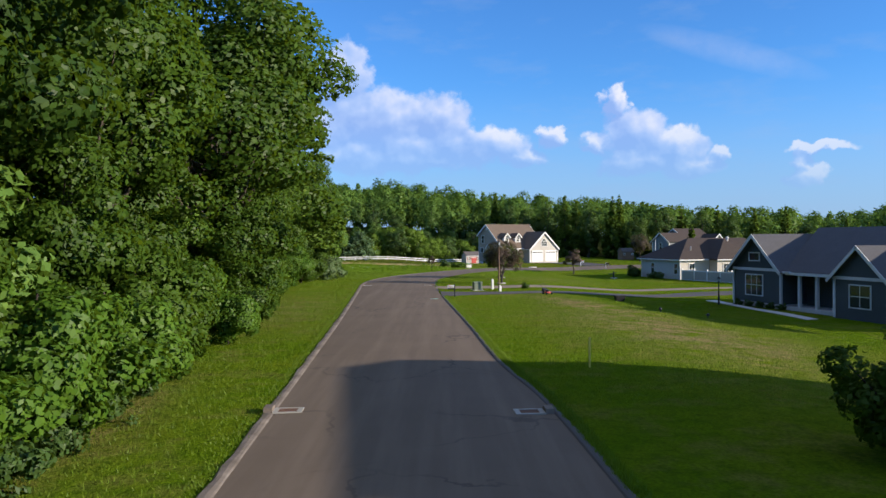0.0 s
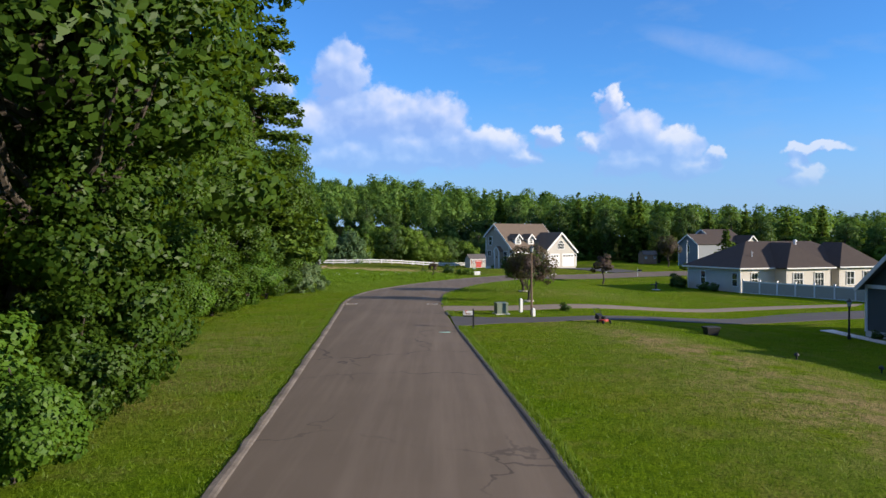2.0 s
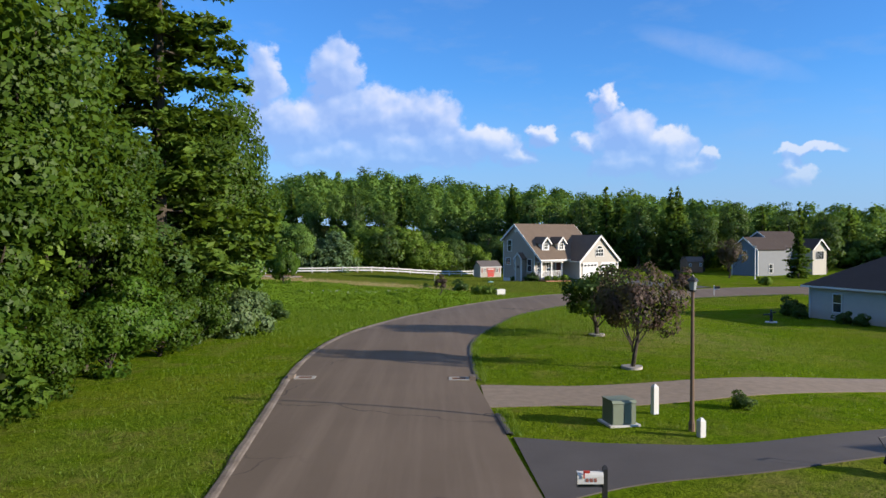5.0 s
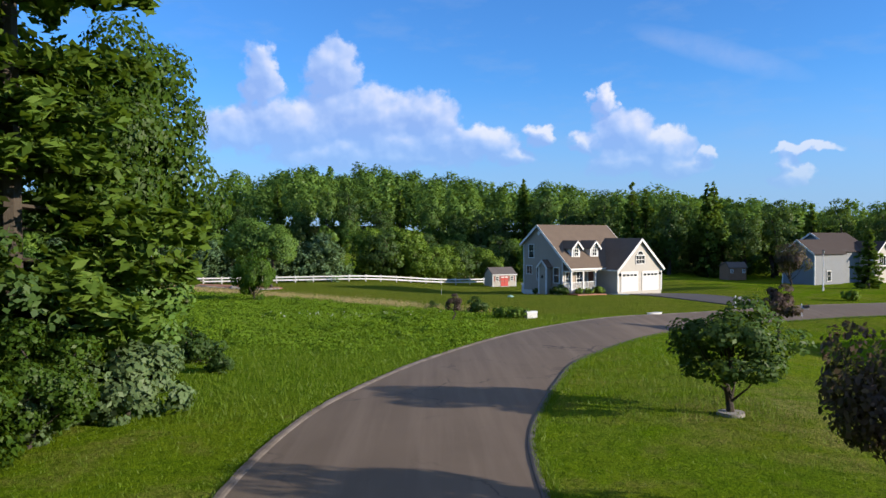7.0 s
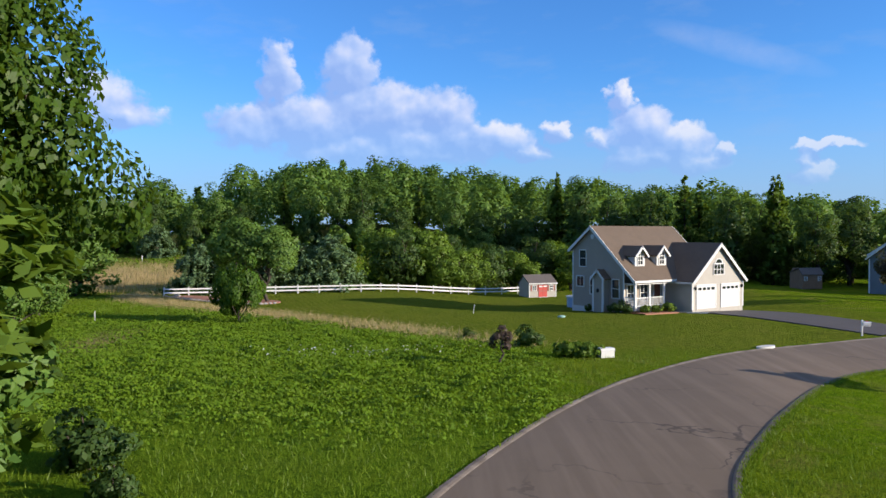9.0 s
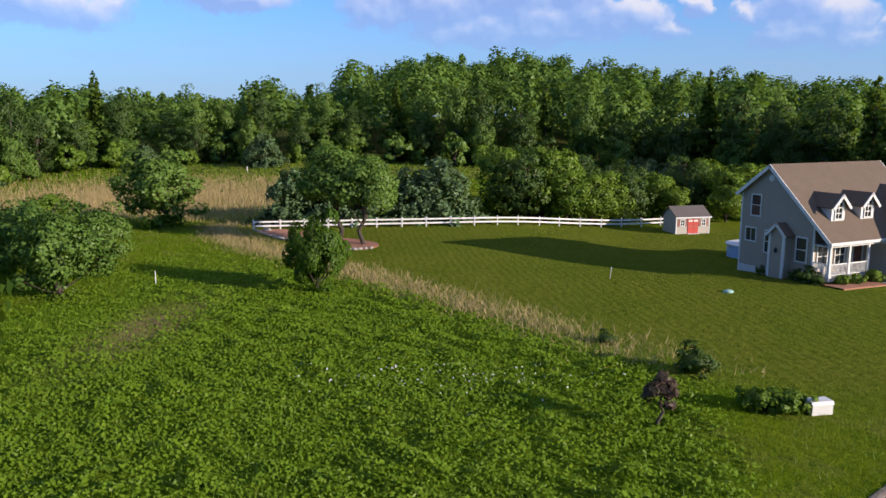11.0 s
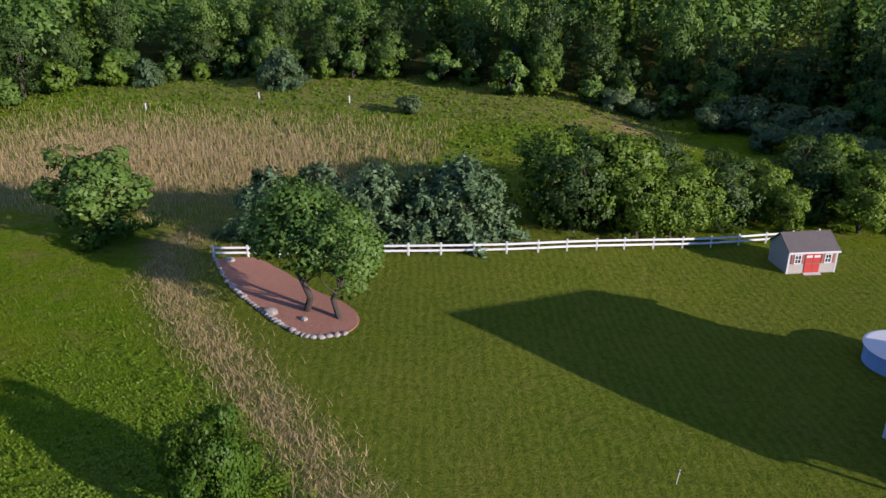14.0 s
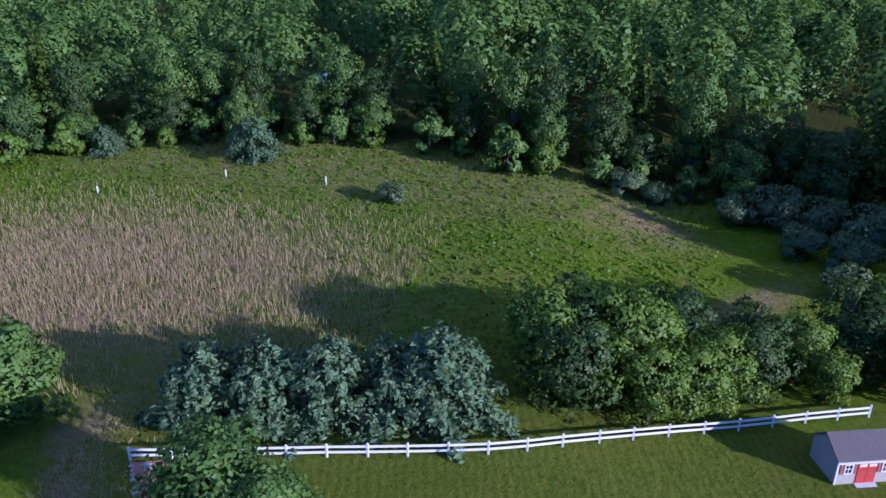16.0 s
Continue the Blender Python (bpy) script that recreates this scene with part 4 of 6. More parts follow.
    for v in (3.9, 5.15):
        Solid().box(-0.84, -0.70, v - 0.1, v + 0.1, -0.3, 2.95).part("corner_board", "white", bay)
    Solid().lathe([(0.05, 1.55), (0.11, 1.6), (0.13, 1.8), (0.05, 1.92), (0.02, 2.0)], 8, -0.88, 4.5).part("wall_lamp", "black", bay)
    # porch
    porch = Solid().box(0.0, 5.55, 0.55, 1.99, 0.0, 0.32).part("porch_floor", "slab", h)
    for u in (0.12, 2.05, 4.05):
        Solid().box(u - 0.09, u + 0.09, 0.58, 0.76, 0.32, 2.72).box(u - 0.13, u + 0.13, 0.54, 0.80, 0.32, 0.5).box(u - 0.13, u + 0.13, 0.54, 0.80, 2.55, 2.72).part("porch_column", "white", h)
    rail = Solid()
    for a, b in ((0.2, 1.96), (2.14, 3.96)):
        rail.box(a, b, 0.64, 0.70, 1.16, 1.24).box(a, b, 0.64, 0.70, 0.42, 0.48)
        k = a + 0.1
        while k < b:
            rail.box(k, k + 0.035, 0.652, 0.688, 0.48, 1.16)
            k += 0.13
    rail.box(0.09, 0.15, 0.80, 1.98, 1.16, 1.24).box(0.09, 0.15, 0.80, 1.98, 0.42, 0.48)
    for i in range(9):
        rail.box(0.10, 0.14, 0.88 + i * 0.125, 0.92 + i * 0.125, 0.48, 1.16)
    rail.part("porch_rail", "white", h)
    Solid().box(0.0, 5.6, 0.5, 1.98, 2.45, 2.52).part("porch_ceiling", "white", h)
    window(h, facing(0.95, 1.99, 1.55, 0), 0.95, 1.5, 2, 2)
    window(h, facing(2.75, 1.99, 1.55, 0), 0.95, 1.5, 2, 2)
    d = Solid().box(4.15, 5.05, 1.92, 1.99, 0.34, 2.38).part("front_door", "brown_door", h, "red-brown front door")
    Solid().box(4.03, 4.14, 1.90, 1.99, 0.34, 2.48).box(5.06, 5.17, 1.90, 1.99, 0.34, 2.48).box(4.03, 5.17, 1.90, 1.99, 2.385, 2.50).part("door_frame", "white", d)
    Solid().lathe([(0.03, 0), (0.045, 0.03), (0.03, 0.06)], 8, 4.24, 1.88).part("door_knob", "steel", d).matrix_local = pose(0, 0, 1.3)
    # dormers
    for u in (1.95, 5.0):
        v0 = 1.75
        dorm = Solid().along_y([(u - 0.68, fz(v0) - 0.25), (u + 0.68, fz(v0) - 0.25), (u + 0.68, 5.25), (u, 5.92), (u - 0.68, 5.25)], v0, 4.4).part("dormer", "white", h, "white gabled dormer with dark roof")
        for sg in (-1, 1):
            Solid().slab([(u + sg * 0.95, v0 - 0.3, 5.08), (u + sg * 0.95, 4.6, 5.08), (u, 4.6, 6.06), (u, v0 - 0.3, 6.06)], 0.1).part("dormer_roof", "tan_roof", dorm)
            Solid().slab([(u + sg * 0.98, v0 - 0.36, 5.05), (u + sg * 0.98, v0 - 0.30, 5.05), (u, v0 - 0.30, 6.075), (u, v0 - 0.36, 6.075)], 0.2).part("rake_board", "white", dorm)
        window(h, facing(u, v0 - 0.01, 4.85, 0), 0.62, 1.15, 2, 3)
    # garage
    g0, gw, vg, ze, gz = 5.66, 7.71, -1.42, 2.62, 6.32
    mid = g0 + gw / 2
    gsl = (gz - ze) / (gw / 2 + 0.35)
    top = lambda u: gz - abs(u - mid) * gsl
    gar = Solid().along_y([(g0, -0.6), (g0 + gw, -0.6), (g0 + gw, top(g0) - 0.2), (mid, gz - 0.22), (g0, top(g0) - 0.2)], vg, 6.5).part("garage", "cream", h, "cream-sided garage wing with two white doors")
    for a, vb in ((g0 - 0.35, 0.30), (g0 + gw + 0.35, 8.0)):
        vend = 8.0 if a > mid else 0.6
        Solid().slab([(a, vg - 0.3, ze), (a, vend, ze), (mid, 4.6 if a < mid else 8.0, gz), (mid, vg - 0.3, gz)], 0.15).part("roof", "tan_roof", gar)
        Solid().slab([(a, vg - 0.36, ze - 0.02), (a, vg - 0.30, ze - 0.02), (mid, vg - 0.30, gz + 0.015), (mid, vg - 0.36, gz + 0.015)], 0.28).part("rake_board", "white", gar)
    Solid().box(g0 - 0.42, g0 - 0.33, vg - 0.3, 0.5, ze - 0.2, ze - 0.03).part("gutter", "white", gar)
    for u in (g0, g0 + gw):
        Solid().box(u - 0.10, u + 0.10, vg - 0.03, vg + 0.1, 0.0, ze - 0.05).part("corner_board", "white", gar)
    for a in (g0 + 0.62, g0 + 4.3):
        b = a + 2.75
        door = Solid()
        for r in range(4):
            door.box(a, b, vg - 0.05 - 0.004 * (r % 2), vg - 0.005, 0.02 + r * 0.55, 0.575 + r * 0.55)
        door = door.part("garage_door", "white", h)
        for j in range(4):
            x = a + 0.12 + j * 0.66
            Solid().box(x, x + 0.50, vg - 0.058, vg - 0.045, 1.80, 2.06).part("pane", "glass", door)
        Solid().box(a - 0.12, a - 0.003, vg - 0.07, vg, 0, 2.34).box(b + 0.003, b + 0.12, vg - 0.07, vg, 0, 2.34).box(a - 0.12, b + 0.12, vg - 0.07, vg, 2.235, 2.36).part("door_frame", "white", door)
    for x in (g0 + 0.3, g0 + gw - 0.3):
        Solid().lathe([(0.04, 1.85), (0.10, 1.9), (0.12, 2.1), (0.03, 2.22)], 8, x, vg - 0.13).part("wall_lamp", "black", gar)
    wn = window(h, facing(mid, vg - 0.01, 3.75, 0), 1.5, 0.95, 3, 2)
    arch = Solid()
    ring = [(0.62 * math.cos(math.pi * k / 10), 0.56 + 0.5 * math.sin(math.pi * k / 10)) for k in range(11)]
    arch.loft([(a, -0.06, b) for a, b in ring], [(a, 0.0, b) for a, b in ring])
    arch.part("arch_frame", "white", wn)
    ring = [(0.5 * math.cos(math.pi * k / 10), 0.60 + 0.38 * math.sin(math.pi * k / 10)) for k in range(11)]
    Solid().loft([(a, -0.068, b) for a, b in ring], [(a, -0.055, b) for a, b in ring]).part("pane", "glass", wn)
    return h


main_house()


def path_of(name, quad, mat, lift, label, category):
    """A small paved patch that follows the ground."""
    n = 14
    a, b, c, d = [np.array(q, float) for q in quad]
    return ribbon(name, np.linspace(a, b, n), np.linspace(d, c, n), mat, lift, 6, label, category)


U, V = np.array((0.8268, 0.5625)), np.array((-0.5625, 0.8268))
HO = np.array((12.68, 158.06))
at_house = lambda u, v: HO + U * u + V * v
path_of("driveway", [at_house(5.9, -1.5), np.array((27.4, 144.9)), np.array((32.2, 147.2)), at_house(13.6, -1.5)], "drive", 0.08, "dark asphalt drive from the garage doors to the road", "driveway")
path_of("front_walk", [at_house(4.2, -0.1), at_house(5.6, -2.0), at_house(5.9, -3.2), at_house(4.6, -1.6)], "slab", 0.10, "pale concrete walk to the porch", "path")
path_of("flower_bed", [at_house(-0.6, -1.2), at_house(4.0, -1.2), at_house(4.0, 0.5), at_house(-0.6, 0.5)], "mulch", 0.10, "red mulch bed before the porch", "flower bed")


def garden_shed():
    ang = 22.0
    h = thing("garden_shed", pose(5.72, 187.65, -1.13, 0, 0, ang), "cream garden shed with red double doors and shutters", "shed")
    w, d, ze, zr = 3.95, 2.9, 1.95, 2.95
    Solid().along_x([(0, 0), (d, 0), (d, ze - 0.15), (d * 0.55, zr - 0.15), (0, ze - 0.1)], 0, w).part("wall", "cream", h)
    Solid().slab([(-0.15, -0.18, ze - 0.06), (w + 0.15, -0.18, ze - 0.06), (w + 0.15, d * 0.55, zr), (-0.15, d * 0.55, zr)], 0.08).part("roof", "shed_roof", h)
    Solid().slab([(-0.15, d * 0.55, zr), (w + 0.15, d * 0.55, zr), (w + 0.15, d + 0.15, ze - 0.2), (-0.15, d + 0.15, ze - 0.2)], 0.08).part("roof", "shed_roof", h)
    Solid().box(-0.16, w + 0.16, -0.22, -0.16, ze - 0.20, ze - 0.05).part("eave_board", "white", h)
    for x in (0.0, w):
        Solid().box(x - 0.06, x + 0.06, -0.03, 0.06, 0.0, ze - 0.12).part("corner_board", "white", h)
    for k in range(2):
        x0 = 1.35 + k * 0.64
        dr = Solid().box(x0, x0 + 0.62, -0.05, -0.004, 0.06, 1.66).part("door", "red", h, "red boarded shed door")
        Solid().box(x0 + 0.06, x0 + 0.56, -0.065, -0.05, 1.36, 1.56).part("pane", "white", dr)
        Solid().box(x0 + 0.04, x0 + 0.58, -0.062, -0.05, 0.80, 0.90).part("brace", "shutter", dr)
    for x in (0.72, 3.22):
        wn = window(h, facing(x, -0.01, 1.25, 0), 0.42, 0.62, 2, 2)
        for sg in (-1, 1):
            Solid().box(x + sg * 0.44 - 0.11, x + sg * 0.44 + 0.11, -0.05, -0.004, 0.86, 1.62).part("shutter", "shutter", h)
    Solid().along_x([(-0.9, -0.05), (0, -0.05), (0, 0.10)], 1.3, 2.7).part("ramp", "slab", h)
    return h


garden_shed()


def rail_fence():
    pts = [(-37.6, 175.7), (-30, 178.15), (-25.4, 179.7), (-21.3, 181.0), (-15.3, 183.1), (-11.4, 185.2), (-3.7, 189.7), (1.9, 192.6), (4.6, 194.0), (9.5, 196.3)]
    line = [(q.x, q.y) for q in spline([(*p, 0) for p in pts], 0.25)]
    f = thing("rail_fence", on(*pts[0]), "white two-rail vinyl fence along the back of the yard", "fence")
    o = Vector((pts[0][0], pts[0][1], float(height(*pts[0]))))
    run, acc, last = [line[0]], 0, line[0]
    for q in line[1:]:
        acc += math.dist(q, last)
        last = q
        if acc > 2.42:
            run.append(q)
            acc = 0
    for i, (x, y) in enumerate(run):
        z = float(height(x, y))
        p = Vector((x, y, z)) - o
        Solid().box(p.x - 0.065, p.x + 0.065, p.y - 0.065, p.y + 0.065, p.z - 0.1, p.z + 1.0).loft(
            [(p.x + a, p.y + b, p.z + 1.0) for a, b in ((-0.08, -0.08), (0.08, -0.08), (0.08, 0.08), (-0.08, 0.08))],
            [(p.x + a, p.y + b, p.z + 1.07) for a, b in ((-0.02, -0.02), (0.02, -0.02), (0.02, 0.02), (-0.02, 0.02))]).part("post", "vinyl", f)
        if i + 1 < len(run):
            x2, y2 = run[i + 1]
            p2 = Vector((x2, y2, float(height(x2, y2)))) - o
            for hz in (0.40, 0.82):
                Solid().bar(p + Vector((0, 0, hz)), p2 + Vector((0, 0, hz)), 0.045, 0.17).part("rail", "vinyl", f)


rail_fence()


def slate_house():
    """Low dark house with a front gable and a columned porch; x runs along its front, y into it."""
    ang = math.degrees(math.atan2(-0.968, 0.252))
    h = thing("house", pose(26.95, 71.1, -0.95, 0, 0, ang), "dark slate-blue one-storey house with white trim and porch", "house")
    ze, zp, mid = 3.35, 6.35, 3.2
    Solid().along_y([(0, -0.3), (6.4, -0.3), (6.4, ze - 0.1), (mid, zp - 0.3), (0, ze - 0.1)], 0, 9).part("wall", "slate", h)
    Solid().along_y([(0.1, ze + 0.02), (6.3, ze + 0.02), (mid, zp - 0.35)], -0.03, 0.0).part("gable", "slate_dark", h, "dark shingled gable")
    Solid().box(-0.05, 6.45, -0.10, 0.0, ze - 0.22, ze + 0.02).part("gable_band", "white", h)
    Solid().box(-0.02, 6.42, -0.05, 9.0, -0.4, 0.35).part("foundation", "slab", h)
    for a in (-0.55, 6.95):
        sg = 1 if a > mid else -1
        Solid().slab([(a, -0.5, ze - 0.25), (a, 11, ze - 0.25), (mid, 11, zp), (mid, -0.5, zp)], 0.15).part("roof", "grey_roof", h)
        Solid().slab([(a + sg * 0.03, -0.56, ze - 0.29), (a + sg * 0.03, -0.5, ze - 0.29), (mid, -0.5, zp + 0.015), (mid, -0.56, zp + 0.015)], 0.26).part("rake_board", "white", h)
    for x in (0.0, 6.4):
        Solid().box(x - 0.10, x + 0.10, -0.06, 0.10, 0.3, ze - 0.2).part("corner_board", "white", h)
    window(h, facing(2.95, -0.01, 1.85, 0), 2.25, 1.75, 3, 2)
    window(h, facing(3.0, -0.03, 4.35, 0), 1.35, 0.62, 1, 1)
    # long main roof behind a porch
    Solid().box(6.4, 26, 2.6, 9, -0.3, ze - 0.1).part("wall", "slate", h)
    Solid().slab([(6.2, 0.1, ze - 0.2), (26.5, 0.1, ze - 0.2), (26.5, 6.6, 6.9), (3.2, 6.6, 6.9)], 0.16).part("roof", "grey_roof", h)
    Solid().slab([(3.2, 6.6, 6.9), (26.5, 6.6, 6.9), (26.5, 12.5, ze - 0.1), (3.2, 12.5, ze - 0.1)], 0.16).part("roof", "grey_roof", h)
    Solid().box(6.9, 26.5, 0.02, 0.14, ze - 0.45, ze - 0.22).part("gutter", "white", h)
    Solid().box(6.45, 17, 0.2, 2.58, -0.2, 0.25).part("porch_floor", "slab", h)
    for x in (8.2, 10.2, 12.1):
        Solid().box(x - 0.12, x + 0.12, 0.3, 0.54, 0.25, ze - 0.42).part("porch_column", "white", h)
    # second small gable
    Solid().along_y([(13.2, -0.3), (18.2, -0.3), (18.2, ze - 0.3), (15.7, 5.1), (13.2, ze - 0.3)], -0.6, 4.5).part("wall", "slate", h)
    for a in (12.7, 18.7):
        Solid().slab([(a, -1.0, ze - 0.5), (a, 5.2, ze - 0.5), (15.7, 5.2, 5.45), (15.7, -1.0, 5.45)], 0.14).part("roof", "grey_roof", h)
        Solid().slab([(a, -1.06, ze - 0.53), (a, -1.0, ze - 0.53), (15.7, -1.0, 5.465), (15.7, -1.06, 5.465)], 0.24).part("rake_board", "white", h)
    Solid().box(13.0, 18.4, -0.70, -0.6, ze - 0.45, ze - 0.22).part("gable_band", "white", h)
    for x in (13.2, 18.2):
        Solid().box(x - 0.1, x + 0.1, -0.66, -0.5, 0.0, ze - 0.4).part("corner_board", "white", h)
    window(h, facing(15.7, -0.61, 1.7, 0), 1.9, 1.6, 2, 2)
    Solid().box(6.55, 7.7, -0.28, -0.06, ze - 0.32, ze - 0.16).part("gutter_corner", "white", h)
    return h


slate_house()


def ranch_house():
    """Off-white low house with brown hip roofs; x along its shaded side, y into it."""
    ang = math.degrees(math.atan2(-0.95, 0.316))
    h = thing("house", pose(30.9, 119.4, -1.05, 0, 0, ang), "off-white ranch house with brown hipped shingle roof", "house")
    ze = 2.95
    Solid().box(0, 9.8, 0, 20, -0.3, ze - 0.1).part("wall", "offwhite", h)
    Solid().box(9.8, 11.6, 5.0, 11.5, -0.3, ze - 0.1).part("wall", "offwhite", h)
    Solid().box(9.8, 11.0, 13.5, 20, -0.3, ze - 0.1).part("wall", "offwhite", h)
    s = Solid()
    lo = ze - 0.15
    a, b, c, d = (-0.5, -0.5, ze), (10.3, -0.5, ze), (10.3, 20.5, ze), (-0.5, 20.5, ze)
    e, f = (4.9, 4.9, 6.0), (4.9, 15.1, 6.0)
    s.add([a, b, c, d, e, f, *[(q[0], q[1], lo) for q in (a, b, c, d)]], [(0, 1, 4), (1, 2, 5, 4), (2, 3, 5), (3, 0, 4, 5), (0, 6, 7, 1), (1, 7, 8, 2), (2, 8, 9, 3), (3, 9, 6, 0), (6, 9, 8, 7)])
    s.part("roof", "brown_roof", h)
    for y0, y1, x1 in ((4.6, 11.9, 12.1), (13.1, 20.4, 11.5)):
        ym = (y0 + y1) / 2
        s = Solid()
        a, b, c, d = (x1, y0, ze + 0.01), (x1, y1, ze + 0.01), (5.4, ym, 5.85), (x1 - 3.2, ym, 5.85)
        s.add([a, b, c, d, (4.2, y0, ze + 0.01), (4.2, y1, ze + 0.01), (x1, y0, lo), (x1, y1, lo), (4.2, y0, lo), (4.2, y1, lo)],
              [(0, 1, 3), (0, 3, 2, 4), (1, 5, 2, 3), (0, 6, 7, 1), (4, 8, 6, 0), (1, 7, 9, 5), (6, 8, 9, 7), (4, 2, 5, 9, 8)])
        s.part("roof", "brown_roof", h)
        Solid().box(x1 - 0.02, x1 + 0.06, y0, y1, lo, ze).part("gutter", "white", h)
    Solid().box(-0.5, 10.3, -0.58, -0.5, lo - 0.02, ze - 0.01).part("gutter", "white", h)
    Solid().box(10.3, 10.38, -0.5, 4.5, lo - 0.02, ze - 0.01).part("gutter", "white", h)
    for x in (0.05, 9.75):
        Solid().box(x - 0.08, x + 0.08, -0.04, 0.08, 0, lo).part("corner_board", "white", h)
    Solid().tube([(9.95, -0.12, 0.1), (9.95, -0.12, 2.4), (10.2, -0.4, 2.75)], [0.05, 0.05, 0.05], 6).part("downpipe", "white", h)
    for x, ww in ((3.1, 0.85), (8.9, 0.85)):
        window(h, facing(x, -0.01, 1.55, 0), ww, 1.5, 1, 2)
    for x, y, ww, c in ((9.8, 2.0, 0.8, 2), (11.6, 6.7, 1.3, 3), (11.6, 9.8, 1.3, 3), (11.0, 15.2, 1.1, 2), (11.0, 17.8, 1.1, 2)):
        window(h, facing(x + 0.01, y, 1.55, 90), ww, 1.5, c, 2)
    Solid().lathe([(0.16, 4.6), (0.16, 5.9), (0.24, 5.92), (0.24, 6.1), (0.1, 6.2)], 10, 8.0, 9.6).part("roof_flue", "white", h)
    Solid().lathe([(0.06, 4.2), (0.06, 4.75), (0.02, 4.8)], 8, 8.2, 3.0).part("vent_pipe", "steel", h)
    return h


ranch_house()


def privacy_fence():
    f = thing("privacy_fence", pose(34.2, 109.8, -1.1, 0, 0, -60), "tan vinyl privacy fence with white posts and rails", "fence")
    n, step = 8, 2.25
    for i in range(n + 1):
        Solid().box(i * step - 0.075, i * step + 0.075, -0.075, 0.075, -0.1, 1.62).box(i * step - 0.10, i * step + 0.10, -0.10, 0.10, 1.62, 1.70).part("post", "vinyl", f)
    for i in range(n):
        a, b = i * step + 0.08, (i + 1) * step - 0.08
        Solid().box(a, b, -0.03, 0.03, 0.16, 1.36).part("panel", "panel", f)
        Solid().box(a, b, -0.045, 0.045, 1.36, 1.50).part("rail", "vinyl", f)
        Solid().box(a, b, -0.045, 0.045, 0.04, 0.16).part("rail", "vinyl", f)


privacy_fence()


def blue_house():
    h = thing("house", pose(55.4, 187.2, -1.2, 0, 0, 28), "grey-blue two-storey house with brown roof among trees", "house")

    def wing(x0, x1, y0, y1, ze, zr, mat):
        ym = (y0 + y1) / 2
        Solid().along_x([(y0, -0.4), (y1, -0.4), (y1, ze), (ym, zr - 0.2), (y0, ze)], x0, x1).part("wall", mat, h)
        for a in (y0 - 0.4, y1 + 0.4):
            Solid().slab([(x0 - 0.4, a, ze - 0.25), (x1 + 0.3, a, ze - 0.25), (x1 + 0.3, ym, zr), (x0 - 0.4, ym, zr)], 0.14).part("roof", "brown_roof", h)
            Solid().slab([(x0 - 0.46, a, ze - 0.27), (x0 - 0.4, a, ze - 0.27), (x0 - 0.4, ym, zr + 0.02), (x0 - 0.46, ym, zr + 0.02)], 0.24).part("rake_board", "white", h)

    wing(0, 7.2, 0.4, 6.0, 5.3, 7.3, "greyblue")
    wing(7.2, 16, 1.5, 10.5, 5.6, 8.4, "greyblue")
    Solid().along_y([(13, 0), (17, 0), (17, 5.2), (15, 6.8), (13, 5.2)], -1.2, 3.4).part("wall", "cream", h)
    for a in (12.6, 17.4):
        Solid().slab([(a, -1.6, 5.0), (a, 3.4, 5.0), (15, 3.4, 7.0), (15, -1.6, 7.0)], 0.14).part("roof", "brown_roof", h)
        Solid().slab([(a, -1.66, 4.98), (a, -1.6, 4.98), (15, -1.6, 7.02), (15, -1.66, 7.02)], 0.24).part("rake_board", "white", h)
    window(h, facing(15, -1.21, 3.9, 0), 2.2, 1.5, 4, 1)
    window(h, facing(-0.01, 3.2, 4.0, -90), 0.8, 1.5, 1, 2)
    window(h, facing(3.5, 0.39, 1.6, 0), 0.9, 1.5, 1, 2)
    for y in (0.4, 6.0):
        Solid().box(-0.04, 0.1, y - 0.09, y + 0.09, 0, 5.0).part("corner_board", "white", h)
    return h


blue_house()


def small_shed():
    h = thing("garden_shed", pose(46.5, 199.0, -0.8, 0, 0, 10), "small brown wooden shed at the wood's edge", "shed")
    Solid().along_x([(0, 0), (3, 0), (3, 2.2), (2.3, 3.0), (0.7, 3.0), (0, 2.2)], 0, 3.2).part("wall", "wood", h)
    Solid().slab([(-0.15, -0.15, 2.1), (3.35, -0.15, 2.1), (3.35, 0.75, 3.08), (-0.15, 0.75, 3.08)], 0.07).slab([(-0.15, 0.7, 3.08), (3.35, 0.7, 3.08), (3.35, 3.15, 2.3), (-0.15, 3.15, 2.3)], 0.07).part("roof", "shed_roof", h)
    Solid().box(1.0, 2.2, -0.04, -0.003, 0.05, 1.8).part("door", "wood", h)
    for x in (0.5, 2.7):
        window(h, facing(x, -0.005, 1.5, 0), 0.36, 0.45, 2, 2)


small_shed()


def plain_house():
    """The neighbour whose shadow falls over the road's start."""
    h = thing("house", pose(22.5, 22.2, -0.4, 0, 0, 7), "dark slate-blue two-storey house beside the road's start", "house")
    Solid().along_y([(0, -0.3), (10, -0.3), (10, 8.3), (5, 9.2), (0, 8.3)], -15.4, 0).part("wall", "slate", h)
    for a in (-0.5, 10.5):
        Solid().slab([(a, -15.6, 8.35), (a, 0.2, 8.35), (5, 0.2, 9.4), (5, -15.6, 9.4)], 0.15).part("roof", "grey_roof", h)
    for y in (-4, -11):
        window(h, facing(-0.01, y, 1.9, -90), 1.6, 1.5, 2, 2)


plain_house()


